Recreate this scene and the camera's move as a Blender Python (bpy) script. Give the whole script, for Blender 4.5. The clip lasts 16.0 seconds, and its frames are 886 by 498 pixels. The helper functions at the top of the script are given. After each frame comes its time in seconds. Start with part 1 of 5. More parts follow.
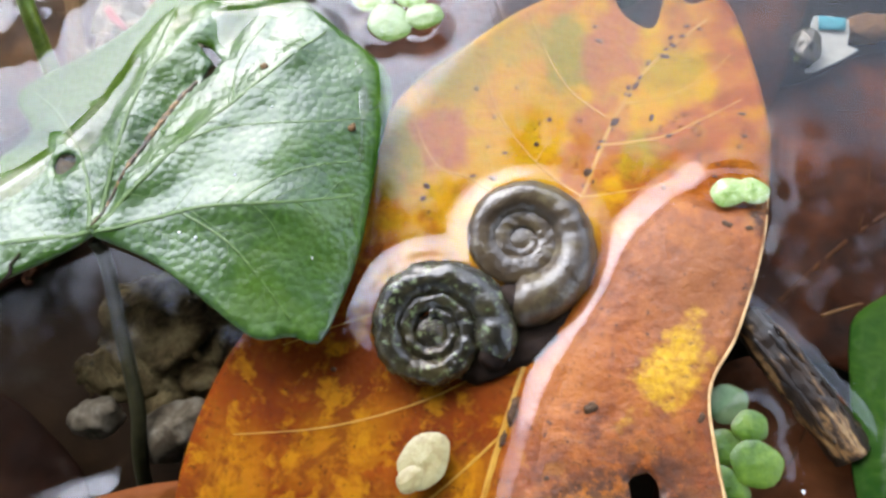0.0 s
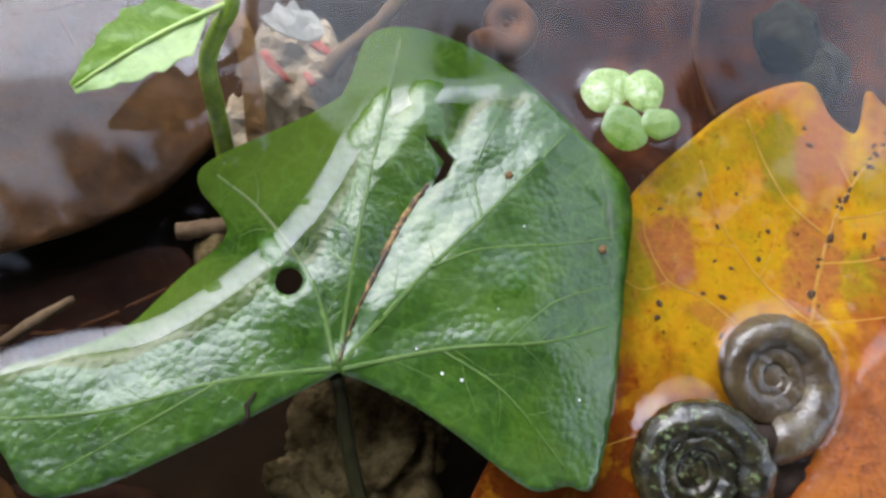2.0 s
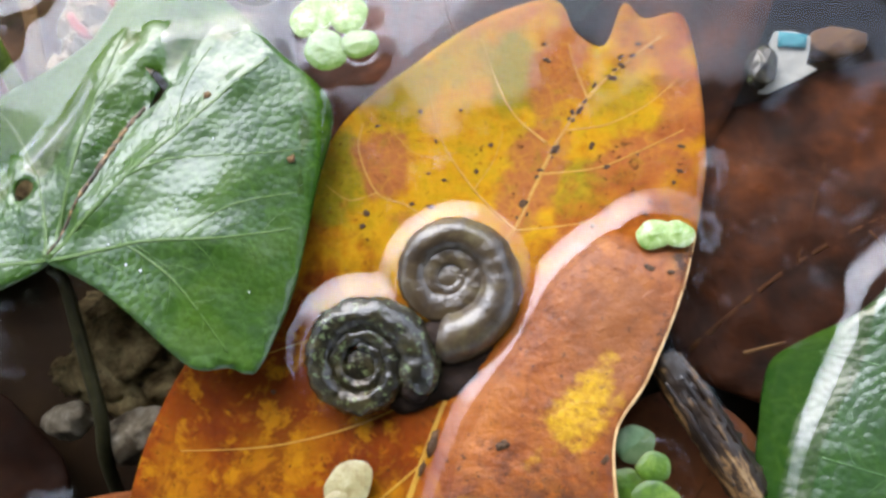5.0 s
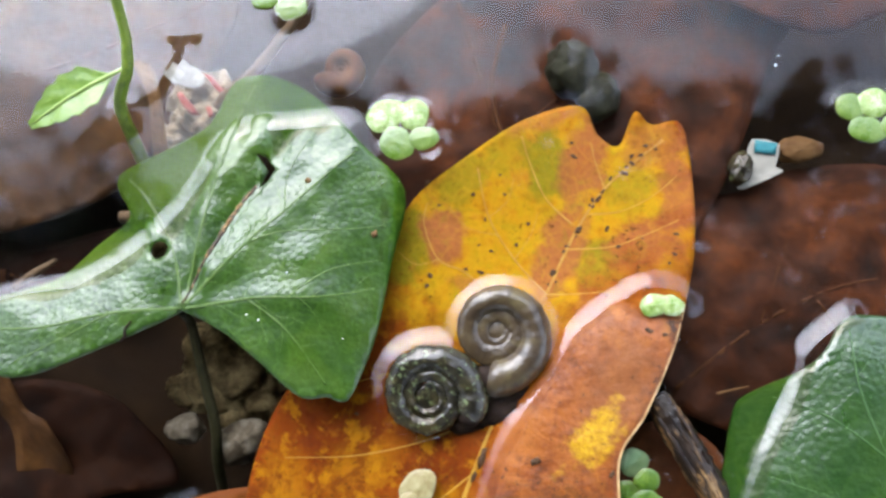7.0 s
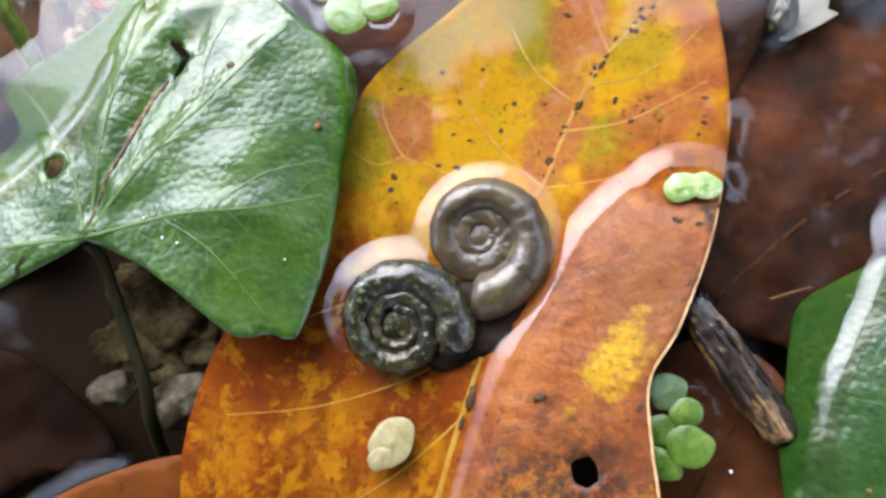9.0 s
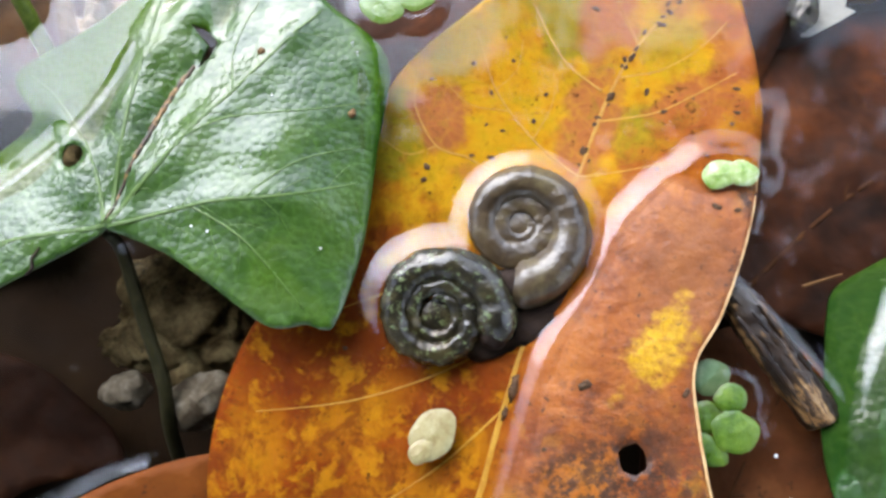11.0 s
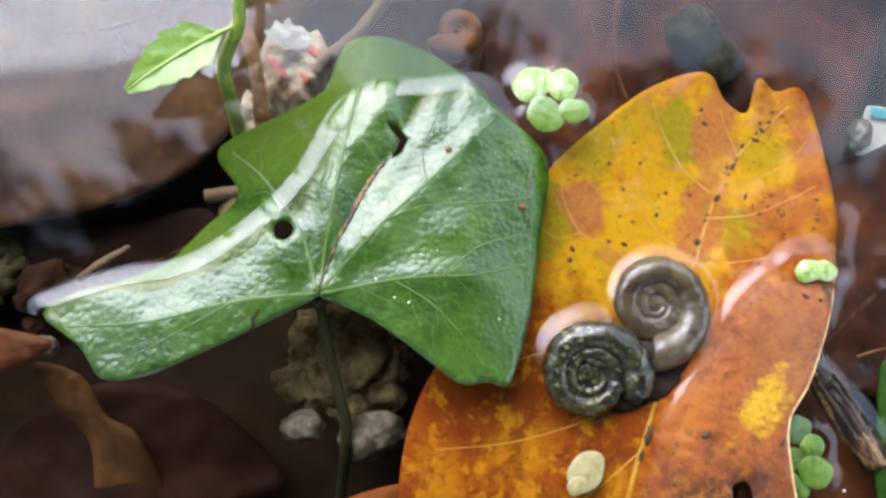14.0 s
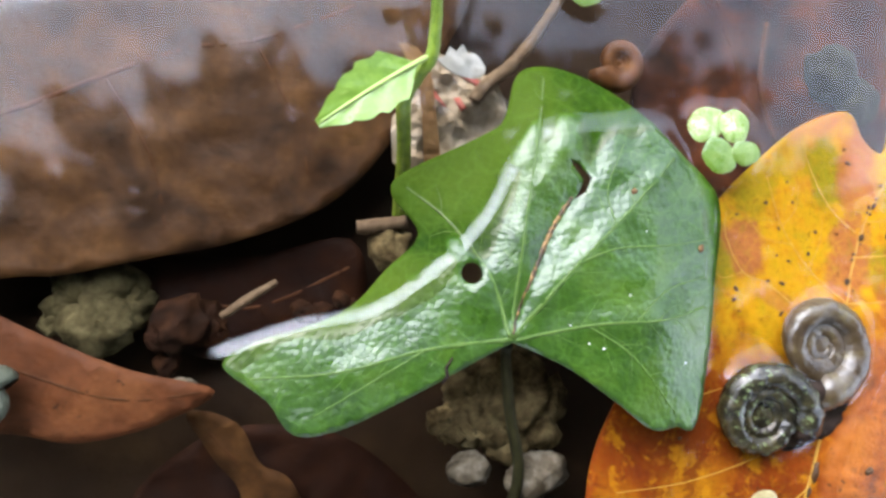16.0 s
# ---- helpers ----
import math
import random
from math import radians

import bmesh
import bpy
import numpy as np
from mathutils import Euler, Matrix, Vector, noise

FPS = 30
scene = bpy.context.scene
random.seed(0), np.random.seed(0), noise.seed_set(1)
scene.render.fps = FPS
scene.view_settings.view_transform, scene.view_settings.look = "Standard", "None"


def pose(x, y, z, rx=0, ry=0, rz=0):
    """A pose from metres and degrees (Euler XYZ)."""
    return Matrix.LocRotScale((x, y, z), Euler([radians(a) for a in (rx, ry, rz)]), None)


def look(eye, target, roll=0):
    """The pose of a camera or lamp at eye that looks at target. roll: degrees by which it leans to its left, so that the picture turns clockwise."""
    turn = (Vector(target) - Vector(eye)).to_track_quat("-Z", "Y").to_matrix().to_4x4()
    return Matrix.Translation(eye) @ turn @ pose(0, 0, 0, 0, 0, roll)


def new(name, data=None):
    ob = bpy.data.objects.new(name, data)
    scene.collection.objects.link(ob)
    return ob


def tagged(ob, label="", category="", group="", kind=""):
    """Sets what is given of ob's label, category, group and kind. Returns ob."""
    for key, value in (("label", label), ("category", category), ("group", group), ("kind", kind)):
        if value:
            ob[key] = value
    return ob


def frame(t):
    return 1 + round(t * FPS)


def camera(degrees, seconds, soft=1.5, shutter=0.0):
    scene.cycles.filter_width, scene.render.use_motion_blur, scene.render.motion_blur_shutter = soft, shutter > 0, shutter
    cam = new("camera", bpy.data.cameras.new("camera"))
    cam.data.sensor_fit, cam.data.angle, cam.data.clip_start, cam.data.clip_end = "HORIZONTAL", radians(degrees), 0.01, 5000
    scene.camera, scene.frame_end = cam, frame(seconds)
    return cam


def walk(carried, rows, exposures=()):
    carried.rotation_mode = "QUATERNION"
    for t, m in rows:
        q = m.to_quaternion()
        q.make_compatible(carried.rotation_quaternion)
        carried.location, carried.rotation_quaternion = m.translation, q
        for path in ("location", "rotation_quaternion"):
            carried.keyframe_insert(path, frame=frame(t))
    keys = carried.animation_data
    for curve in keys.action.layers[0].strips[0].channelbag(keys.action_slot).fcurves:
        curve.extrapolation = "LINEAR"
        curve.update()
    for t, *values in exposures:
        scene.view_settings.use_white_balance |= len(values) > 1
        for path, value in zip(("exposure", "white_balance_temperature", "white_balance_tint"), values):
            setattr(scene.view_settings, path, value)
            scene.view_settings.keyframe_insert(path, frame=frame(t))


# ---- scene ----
cam = camera(63.0, 16.0, soft=2.9)
PATH = [
    (0.0, 0.48, -19.18, 69.62, 17.99, 3.00, 0.97),
    (0.5, -8.20, -6.35, 70.72, 11.95, 0.31, 1.43),
    (1.0, -20.14, -1.67, 71.22, 10.18, -3.55, 1.36),
    (1.5, -27.67, 0.42, 70.71, 9.87, -5.23, 1.22),
    (2.0, -38.80, 4.92, 70.06, 9.08, -7.70, 0.63),
    (2.5, -23.48, -0.56, 69.96, 9.48, -3.79, 0.06),
    (3.0, 1.53, -6.17, 67.87, 11.16, 3.38, 1.21),
    (3.2, 7.35, -6.18, 66.54, 11.44, 5.00, 1.56),
    (5.3, 11.93, -6.86, 79.10, 10.55, 5.93, 2.91),
    (5.5, 9.01, -6.07, 84.71, 9.82, 4.80, 3.40),
    (6.0, 6.07, -3.60, 93.28, 9.15, 4.23, 3.89),
    (6.5, 5.97, -0.03, 97.25, 8.67, 4.35, 3.87),
    (7.0, 4.80, 0.31, 99.60, 8.77, 4.33, 3.83),
    (7.5, 9.36, 0.13, 98.28, 8.84, 5.22, 3.42),
    (8.0, 8.73, -7.66, 90.07, 9.31, 5.55, 3.21),
    (8.5, 11.49, -6.35, 78.21, 8.01, 6.57, 1.46),
    (9.0, 8.99, -6.36, 76.23, 6.98, 6.45, 0.21),
    (9.2, 8.07, -4.21, 76.76, 6.23, 6.14, -0.22),
    (11.3, -0.32, -10.26, 75.27, 8.98, 2.81, -0.54),
    (11.5, 4.53, -9.52, 75.79, 8.79, 3.75, -0.92),
    (12.0, 5.51, -11.77, 79.85, 8.85, 3.81, -0.32),
    (12.5, -6.65, -11.63, 93.91, 8.93, 1.39, 0.91),
    (13.0, 0.12, -10.37, 96.14, 8.97, 3.05, 0.69),
    (13.5, -6.50, -10.24, 91.43, 9.00, 1.52, 0.99),
    (14.0, -29.82, -1.85, 93.36, 7.65, -3.92, 0.99),
    (14.5, -45.02, 3.73, 95.72, 6.26, -6.44, 1.14),
    (15.0, -56.51, 3.89, 93.29, 5.75, -9.07, 1.40),
    (15.5, -68.23, 9.18, 89.25, 4.59, -12.16, 1.84),
    (16.0, -64.84, 7.08, 86.91, 5.28, -11.27, 0.86),
]
from mathutils.geometry import delaunay_2d_cdt

MM = 0.001
STOPS = 1.92
walk(cam, [(t, pose(x * MM, y * MM, z * MM, rx, ry, rz)) for t, x, y, z, rx, ry, rz in PATH], [(0.0, STOPS + 0.2), (1.0, STOPS + 0.05), (2.5, STOPS - 0.1), (6.0, STOPS + 0.2), (13.0, STOPS + 0.25), (14.5, STOPS + 0.3), (16.0, STOPS + 0.52)])

# ---- daylight: bright haze between the trees ----
world = bpy.data.worlds.new("sky")
scene.world = world
world.use_nodes = True
wn = world.node_tree
sky = wn.nodes.new("ShaderNodeTexSky")
sky.sky_type, sky.sun_disc = "NISHITA", False
sky.sun_elevation, sky.sun_rotation = radians(33), radians(-29)
sky.air_density, sky.dust_density, sky.ozone_density = 1.0, 2.6, 1.9
wn.nodes["Background"].inputs["Strength"].default_value = 0.15
# soft bright clouds over the blue
puffs = wn.nodes.new("ShaderNodeTexNoise")
puffs.inputs["Scale"].default_value, puffs.inputs["Detail"].default_value = 3.2, 5.0
wn.links.new(wn.nodes.new("ShaderNodeTexCoord").outputs["Generated"], puffs.inputs["Vector"])
cover = wn.nodes.new("ShaderNodeMapRange")
cover.inputs["From Min"].default_value, cover.inputs["From Max"].default_value = 0.38, 0.62
cover.inputs["To Min"].default_value, cover.inputs["To Max"].default_value = 0.25, 0.85
wn.links.new(puffs.outputs[0], cover.inputs["Value"])
clouds = wn.nodes.new("ShaderNodeMix")
clouds.data_type = "RGBA"
clouds.inputs[7].default_value = (7.3, 7.9, 9.3, 1)
wn.links.new(cover.outputs[0], clouds.inputs[0])
wn.links.new(sky.outputs[0], clouds.inputs[6])
wn.links.new(clouds.outputs[2], wn.nodes["Background"].inputs["Color"])
sun = new("sun", bpy.data.lights.new("sun", "SUN"))
sun.data.energy, sun.data.angle, sun.data.color = 1.45, radians(61), (0.92, 0.97, 1.12)
sun.matrix_world = look((-2.2, 4.0, 2.9), (0, 0, 0))


# ---- materials ----
def material(name):
    m = bpy.data.materials.new(name)
    m.use_nodes = True
    return m, m.node_tree, m.node_tree.nodes["Principled BSDF"]


def node(nt, kind, **values):
    n = nt.nodes.new(kind)
    for key, value in values.items():
        n.inputs[key].default_value = value
    return n


def place_of(nt, still):
    """Coordinates in metres: of the world for what lies still, of the object for what moves or repeats."""
    if still:
        return nt.nodes.new("ShaderNodeNewGeometry").outputs["Position"]
    return nt.nodes.new("ShaderNodeTexCoord").outputs["Object"]


def ramp(nt, source, stops):
    r = nt.nodes.new("ShaderNodeValToRGB")
    els = r.color_ramp.elements
    while len(els) < len(stops):
        els.new(0.5)
    for e, (p, c) in zip(els, stops):
        e.position, e.color = p, (*c, 1)
    nt.links.new(source, r.inputs[0])
    return r.outputs[0]


def noise_of(nt, at, scale, detail=5, rough=0.6, distort=0.0):
    n = node(nt, "ShaderNodeTexNoise", Scale=scale, Detail=detail, Roughness=rough, Distortion=distort)
    nt.links.new(at, n.inputs["Vector"])
    return n.outputs[0]


def mix(nt, factor, a, b):
    n = nt.nodes.new("ShaderNodeMix")
    n.data_type = "RGBA"
    for source, socket in ((factor, n.inputs[0]), (a, n.inputs[6]), (b, n.inputs[7])):
        if hasattr(source, "is_output"):
            nt.links.new(source, socket)
        elif socket == n.inputs[0]:
            socket.default_value = source
        else:
            socket.default_value = (*source, 1)
    return n.outputs[2]


def calc(nt, op, a, b=0.0, c=0.0):
    n = nt.nodes.new("ShaderNodeMath")
    n.operation = op
    for source, socket in zip((a, b, c), n.inputs):
        if hasattr(source, "is_output"):
            nt.links.new(source, socket)
        else:
            socket.default_value = source
    return n.outputs[0]


def remap(nt, v, a, b, lo=0.0, hi=1.0):
    n = node(nt, "ShaderNodeMapRange", **{"From Min": a, "From Max": b, "To Min": lo, "To Max": hi})
    nt.links.new(v, n.inputs["Value"])
    return n.outputs[0]


def zone(nt, at, x, y, rx, ry, turn, ragged, soft=0.35, scale=260.0):
    """1 inside an uneven ellipse of the plan (millimetres), 0 outside."""
    m = nt.nodes.new("ShaderNodeMapping")
    m.vector_type = "TEXTURE"
    m.inputs["Location"].default_value = (x * MM, y * MM, 0)
    m.inputs["Rotation"].default_value = (0, 0, radians(turn))
    m.inputs["Scale"].default_value = (rx * MM, ry * MM, 1.0)
    nt.links.new(at, m.inputs["Vector"])
    length = nt.nodes.new("ShaderNodeVectorMath")
    length.operation = "LENGTH"
    nt.links.new(m.outputs[0], length.inputs[0])
    wob = calc(nt, "MULTIPLY", calc(nt, "SUBTRACT", noise_of(nt, at, scale, 4), 0.5), ragged)
    return remap(nt, calc(nt, "ADD", length.outputs["Value"], wob), 1.0 + soft, 1.0 - soft)


def finish(nt, bsdf, colour, at, rough, spec=0.5, coat=0.0, bump=0.0, bump_scale=900.0, coat_rough=0.08, height=None, sss=0.0, floats=False):
    nt.links.new(colour, bsdf.inputs["Base Color"])
    r = remap(nt, noise_of(nt, at, bump_scale * 0.4, 4), 0.3, 0.7, max(rough - 0.1, 0.02), rough + 0.12)
    nt.links.new(r, bsdf.inputs["Roughness"])
    bsdf.inputs["Specular IOR Level"].default_value = spec
    bsdf.inputs["Coat Weight"].default_value = coat
    bsdf.inputs["Coat Roughness"].default_value = coat_rough
    if floats:
        # no gloss of its own where the skin lies in water
        xyz = nt.nodes.new("ShaderNodeSeparateXYZ")
        nt.links.new(at, xyz.inputs[0])
        nt.links.new(remap(nt, xyz.outputs[2], 0.0001, 0.0005, 0.02, spec), bsdf.inputs["Specular IOR Level"])
        nt.links.new(remap(nt, xyz.outputs[2], 0.0001, 0.0005, 0.0, coat), bsdf.inputs["Coat Weight"])
    if sss:
        bsdf.inputs["Subsurface Weight"].default_value = sss
        bsdf.inputs["Subsurface Radius"].default_value = (0.6, 0.8, 0.2)
        bsdf.inputs["Subsurface Scale"].default_value = 0.0012
    if bump:
        b = node(nt, "ShaderNodeBump", Strength=bump, Distance=0.0004)
        nt.links.new(height if height else noise_of(nt, at, bump_scale, 6, 0.65), b.inputs["Height"])
        nt.links.new(b.outputs[0], bsdf.inputs["Normal"])
        nt.links.new(b.outputs[0], bsdf.inputs["Coat Normal"])


def plain(name, stops, scale=300.0, rough=0.5, spec=0.4, coat=0.0, bump=0.3, bump_scale=900.0, still=False, detail=6, specks=None, sss=0.0, coat_rough=0.08, grain=None):
    """grain: the way, in degrees, in which the pattern is drawn out, and how far."""
    m, nt, bsdf = material(name)
    at = place_of(nt, still)
    if grain:
        way = nt.nodes.new("ShaderNodeMapping")
        way.vector_type = "TEXTURE"
        way.inputs["Rotation"].default_value = (0, 0, radians(grain[0]))
        way.inputs["Scale"].default_value = (grain[1], 1, 1)
        nt.links.new(at, way.inputs["Vector"])
        at = way.outputs[0]
    c = ramp(nt, noise_of(nt, at, scale, detail, 0.62, 0.4), stops)
    fine = noise_of(nt, at, scale * 6, 3)
    c = mix(nt, remap(nt, fine, 0.35, 0.75, 0.0, 0.35), c, stops[0][1])
    if specks:
        colour, sscale, lo, hi = specks
        c = mix(nt, remap(nt, noise_of(nt, at, sscale, 4, 0.7), lo, hi), c, colour)
    finish(nt, bsdf, c, at, rough, spec, coat, bump, bump_scale, coat_rough, sss=sss)
    return m


def make_orange():
    m, nt, bsdf = material("orange_leaf_skin")
    at = place_of(nt, True)
    big, mid, fine = noise_of(nt, at, 110, 5, 0.6, 0.5), noise_of(nt, at, 420, 6, 0.65), noise_of(nt, at, 1700, 4, 0.7)
    c = ramp(nt, big, [(0.32, (0.1, 0.018, 0.004)), (0.5, (0.175, 0.037, 0.005)), (0.68, (0.24, 0.068, 0.006))])
    # yellow upper half with olive and rust fields between its veins
    yellow = zone(nt, at, 8, 21, 23, 20, 20, 1.2, 0.25)
    c = mix(nt, yellow, c, ramp(nt, mid, [(0.3, (0.31, 0.125, 0.006)), (0.46, (0.41, 0.22, 0.007)), (0.66, (0.36, 0.24, 0.008))]))
    olive, rust = (0.16, 0.16, 0.01), (0.27, 0.09, 0.036)
    for x, y, rx, ry, turn, col, amount in ((-9.2, 15.7, 3.2, 5.0, -15, olive, 0.8), (10.2, 28.8, 3.0, 5.6, 12, olive, 0.85), (18.9, 14.4, 4.0, 3.6, 20, olive, 0.8), (-2.3, 26.1, 2.8, 5.4, -35, olive, 0.6), (22.4, 26.6, 3.4, 2.8, 30, olive, 0.5),
                                            (5.0, 31.5, 3.0, 4.0, 10, olive, 0.4), (-4.3, 17.9, 2.6, 4.0, 14, rust, 0.9), (12.6, 15.8, 3.0, 6.6, -16, rust, 0.85), (15.6, 29.6, 3.0, 6.6, -14, rust, 0.85), (24.6, 17.6, 5.2, 3.0, 22, rust, 0.9),
                                            (29.0, 25.0, 2.2, 8.0, -4, rust, 0.75), (16.6, 9.0, 1.5, 1.9, 0, rust, 0.7), (26.0, 33.0, 4.5, 3.0, 20, rust, 0.5), (8.4, 37.0, 5, 2.4, 20, rust, 0.5), (0.0, 10.6, 3.2, 1.2, -20, rust, 0.5)):
        c = mix(nt, calc(nt, "MULTIPLY", zone(nt, at, x, y, rx * 1.08, ry * 1.08, turn, 1.7, 0.2, 300), amount), c, col)
    # darker red brown patch below the ivy leaf's lower tip
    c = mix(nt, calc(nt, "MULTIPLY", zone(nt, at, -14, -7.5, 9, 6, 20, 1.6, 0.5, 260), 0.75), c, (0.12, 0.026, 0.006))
    # warm yellow flecks down the lower half
    for x, y, rx, ry, turn in ((-13.7, -15.5, 5.0, 2.6, 30), (-1.3, -18.5, 3.2, 2.0, 10), (-23.8, -18.4, 2.6, 3.6, 10), (-9, -24, 5, 3, 0), (2, -26, 3, 5, 0), (-18, -30, 4, 5, 40)):
        c = mix(nt, calc(nt, "MULTIPLY", zone(nt, at, x, y, rx, ry, turn, 1.2, 0.6, 300), 0.7), c, (0.34, 0.15, 0.006))
    for scale, lo, hi, col, amount in ((240, 0.56, 0.66, (0.33, 0.095, 0.025), 0.35), (330, 0.57, 0.67, (0.19, 0.17, 0.008), 0.35), (560, 0.56, 0.66, (0.44, 0.23, 0.008), 0.2), (900, 0.6, 0.7, (0.16, 0.045, 0.008), 0.5)):
        spot = calc(nt, "MULTIPLY", remap(nt, noise_of(nt, at, scale, 4, 0.6, 0.6), lo, hi), amount)
        c = mix(nt, spot if scale > 500 else calc(nt, "MULTIPLY", spot, remap(nt, yellow, 0.0, 1.0, 0.3, 1.0)), c, col)
    c = mix(nt, remap(nt, fine, 0.45, 0.8, 0.0, 0.3), c, (0.15, 0.045, 0.006))
    lower = calc(nt, "SUBTRACT", 1.0, yellow)
    for scale, lo, hi, col, amount in ((210, 0.5, 0.6, (0.11, 0.022, 0.006), 0.75), (300, 0.55, 0.64, (0.38, 0.18, 0.007), 0.65), (640, 0.58, 0.66, (0.3, 0.11, 0.007), 0.5), (1300, 0.62, 0.68, (0.06, 0.018, 0.006), 0.7)):
        blotch = remap(nt, noise_of(nt, at, scale, 5, 0.62, 0.3), lo, hi, 0.0, amount)
        c = mix(nt, calc(nt, "MULTIPLY", blotch, lower), c, col)
    # the dry flap: rust brown, a yellow blotch, peppered with dark specks
    flap = zone(nt, at, 16.5, -5, 9, 25, -26, 1.0, 0.3, 300)
    c = mix(nt, calc(nt, "MULTIPLY", flap, 0.95), c, ramp(nt, mid, [(0.3, (0.11, 0.028, 0.006)), (0.48, (0.21, 0.056, 0.009)), (0.68, (0.3, 0.096, 0.012))]))
    for x, y, rx, ry, turn, col, amount in ((22, -2, 5, 7, -20, (0.21, 0.078, 0.028), 0.6), (8.0, -9.5, 2.4, 4.5, -30, (0.34, 0.11, 0.008), 0.6), (9.0, -24, 3.0, 5.0, -20, (0.34, 0.12, 0.008), 0.5)):
        c = mix(nt, calc(nt, "MULTIPLY", zone(nt, at, x, y, rx, ry, turn, 1.8, 0.45, 350), amount), c, col)
    c = mix(nt, calc(nt, "MULTIPLY", zone(nt, at, 17.8, -8.4, 2.1, 4.4, -38, 3.4, 0.35, 380), 0.85), c, ramp(nt, fine, [(0.35, (0.34, 0.17, 0.006)), (0.6, (0.52, 0.31, 0.008))]))
    for scale, thin, amount in ((260.0, 0.05, 0.14), (700.0, 0.08, 0.16)):
        w = node(nt, "ShaderNodeTexVoronoi", Scale=scale)
        w.feature = "DISTANCE_TO_EDGE"
        nt.links.new(at, w.inputs["Vector"])
        c = mix(nt, calc(nt, "MULTIPLY", remap(nt, w.outputs["Distance"], thin, 0.0, 0.0, amount), calc(nt, "MULTIPLY", yellow, calc(nt, "SUBTRACT", 1.0, flap))), c, (0.5, 0.29, 0.02))
    c = mix(nt, calc(nt, "MULTIPLY", zone(nt, at, 16, -12, 10, 22, -20, 1.4, 0.4, 300), remap(nt, noise_of(nt, at, 1500, 4, 0.7), 0.6, 0.68, 0.0, 0.7)), c, (0.08, 0.026, 0.008))
    # black rot round the hole, grey crust along the rim, small dark specks
    for x, y, rx, ry, turn, lo in ((14.0, -21, 6.5, 5.5, 10, 0.41), (8, -22, 3.2, 2.6, 0, 0.46), (17, -27, 5, 4, 30, 0.44), (28.2, 6.4, 1.6, 1.6, 0, 0.44), (25.6, -1.2, 1.2, 2.4, -20, 0.5), (9.6, -13.2, 1.6, 1.2, 0, 0.5)):
        rot = calc(nt, "MULTIPLY", zone(nt, at, x, y, rx, ry, turn, 1.8, 0.6, 500), remap(nt, noise_of(nt, at, 700, 6, 0.75), lo, lo + 0.12))
        c = mix(nt, calc(nt, "MULTIPLY", rot, 0.9), c, (0.035, 0.016, 0.01))
    for scale, size, lo in ((210.0, 0.15, 0.56), (480.0, 0.2, 0.56), (1000.0, 0.22, 0.53)):
        warp = nt.nodes.new("ShaderNodeVectorMath")
        warp.operation = "MULTIPLY_ADD"
        n = node(nt, "ShaderNodeTexNoise", Scale=900.0, Detail=3.0)
        nt.links.new(at, n.inputs["Vector"])
        nt.links.new(n.outputs["Color"], warp.inputs[0])
        warp.inputs[1].default_value = (0.0026, 0.0026, 0.0026)
        nt.links.new(at, warp.inputs[2])
        v = node(nt, "ShaderNodeTexVoronoi", Scale=scale, Randomness=1.0)
        nt.links.new(warp.outputs[0], v.inputs["Vector"])
        dot = calc(nt, "MULTIPLY", remap(nt, v.outputs["Distance"], size, size * 0.6), remap(nt, noise_of(nt, at, scale * 0.4, 3), lo, lo + 0.06))
        c = mix(nt, calc(nt, "MULTIPLY", dot, 0.8), c, (0.06, 0.022, 0.008))
    finish(nt, bsdf, c, at, 0.4, 0.3, 0.15, 0.6, 800, 0.15, floats=True)
    return m


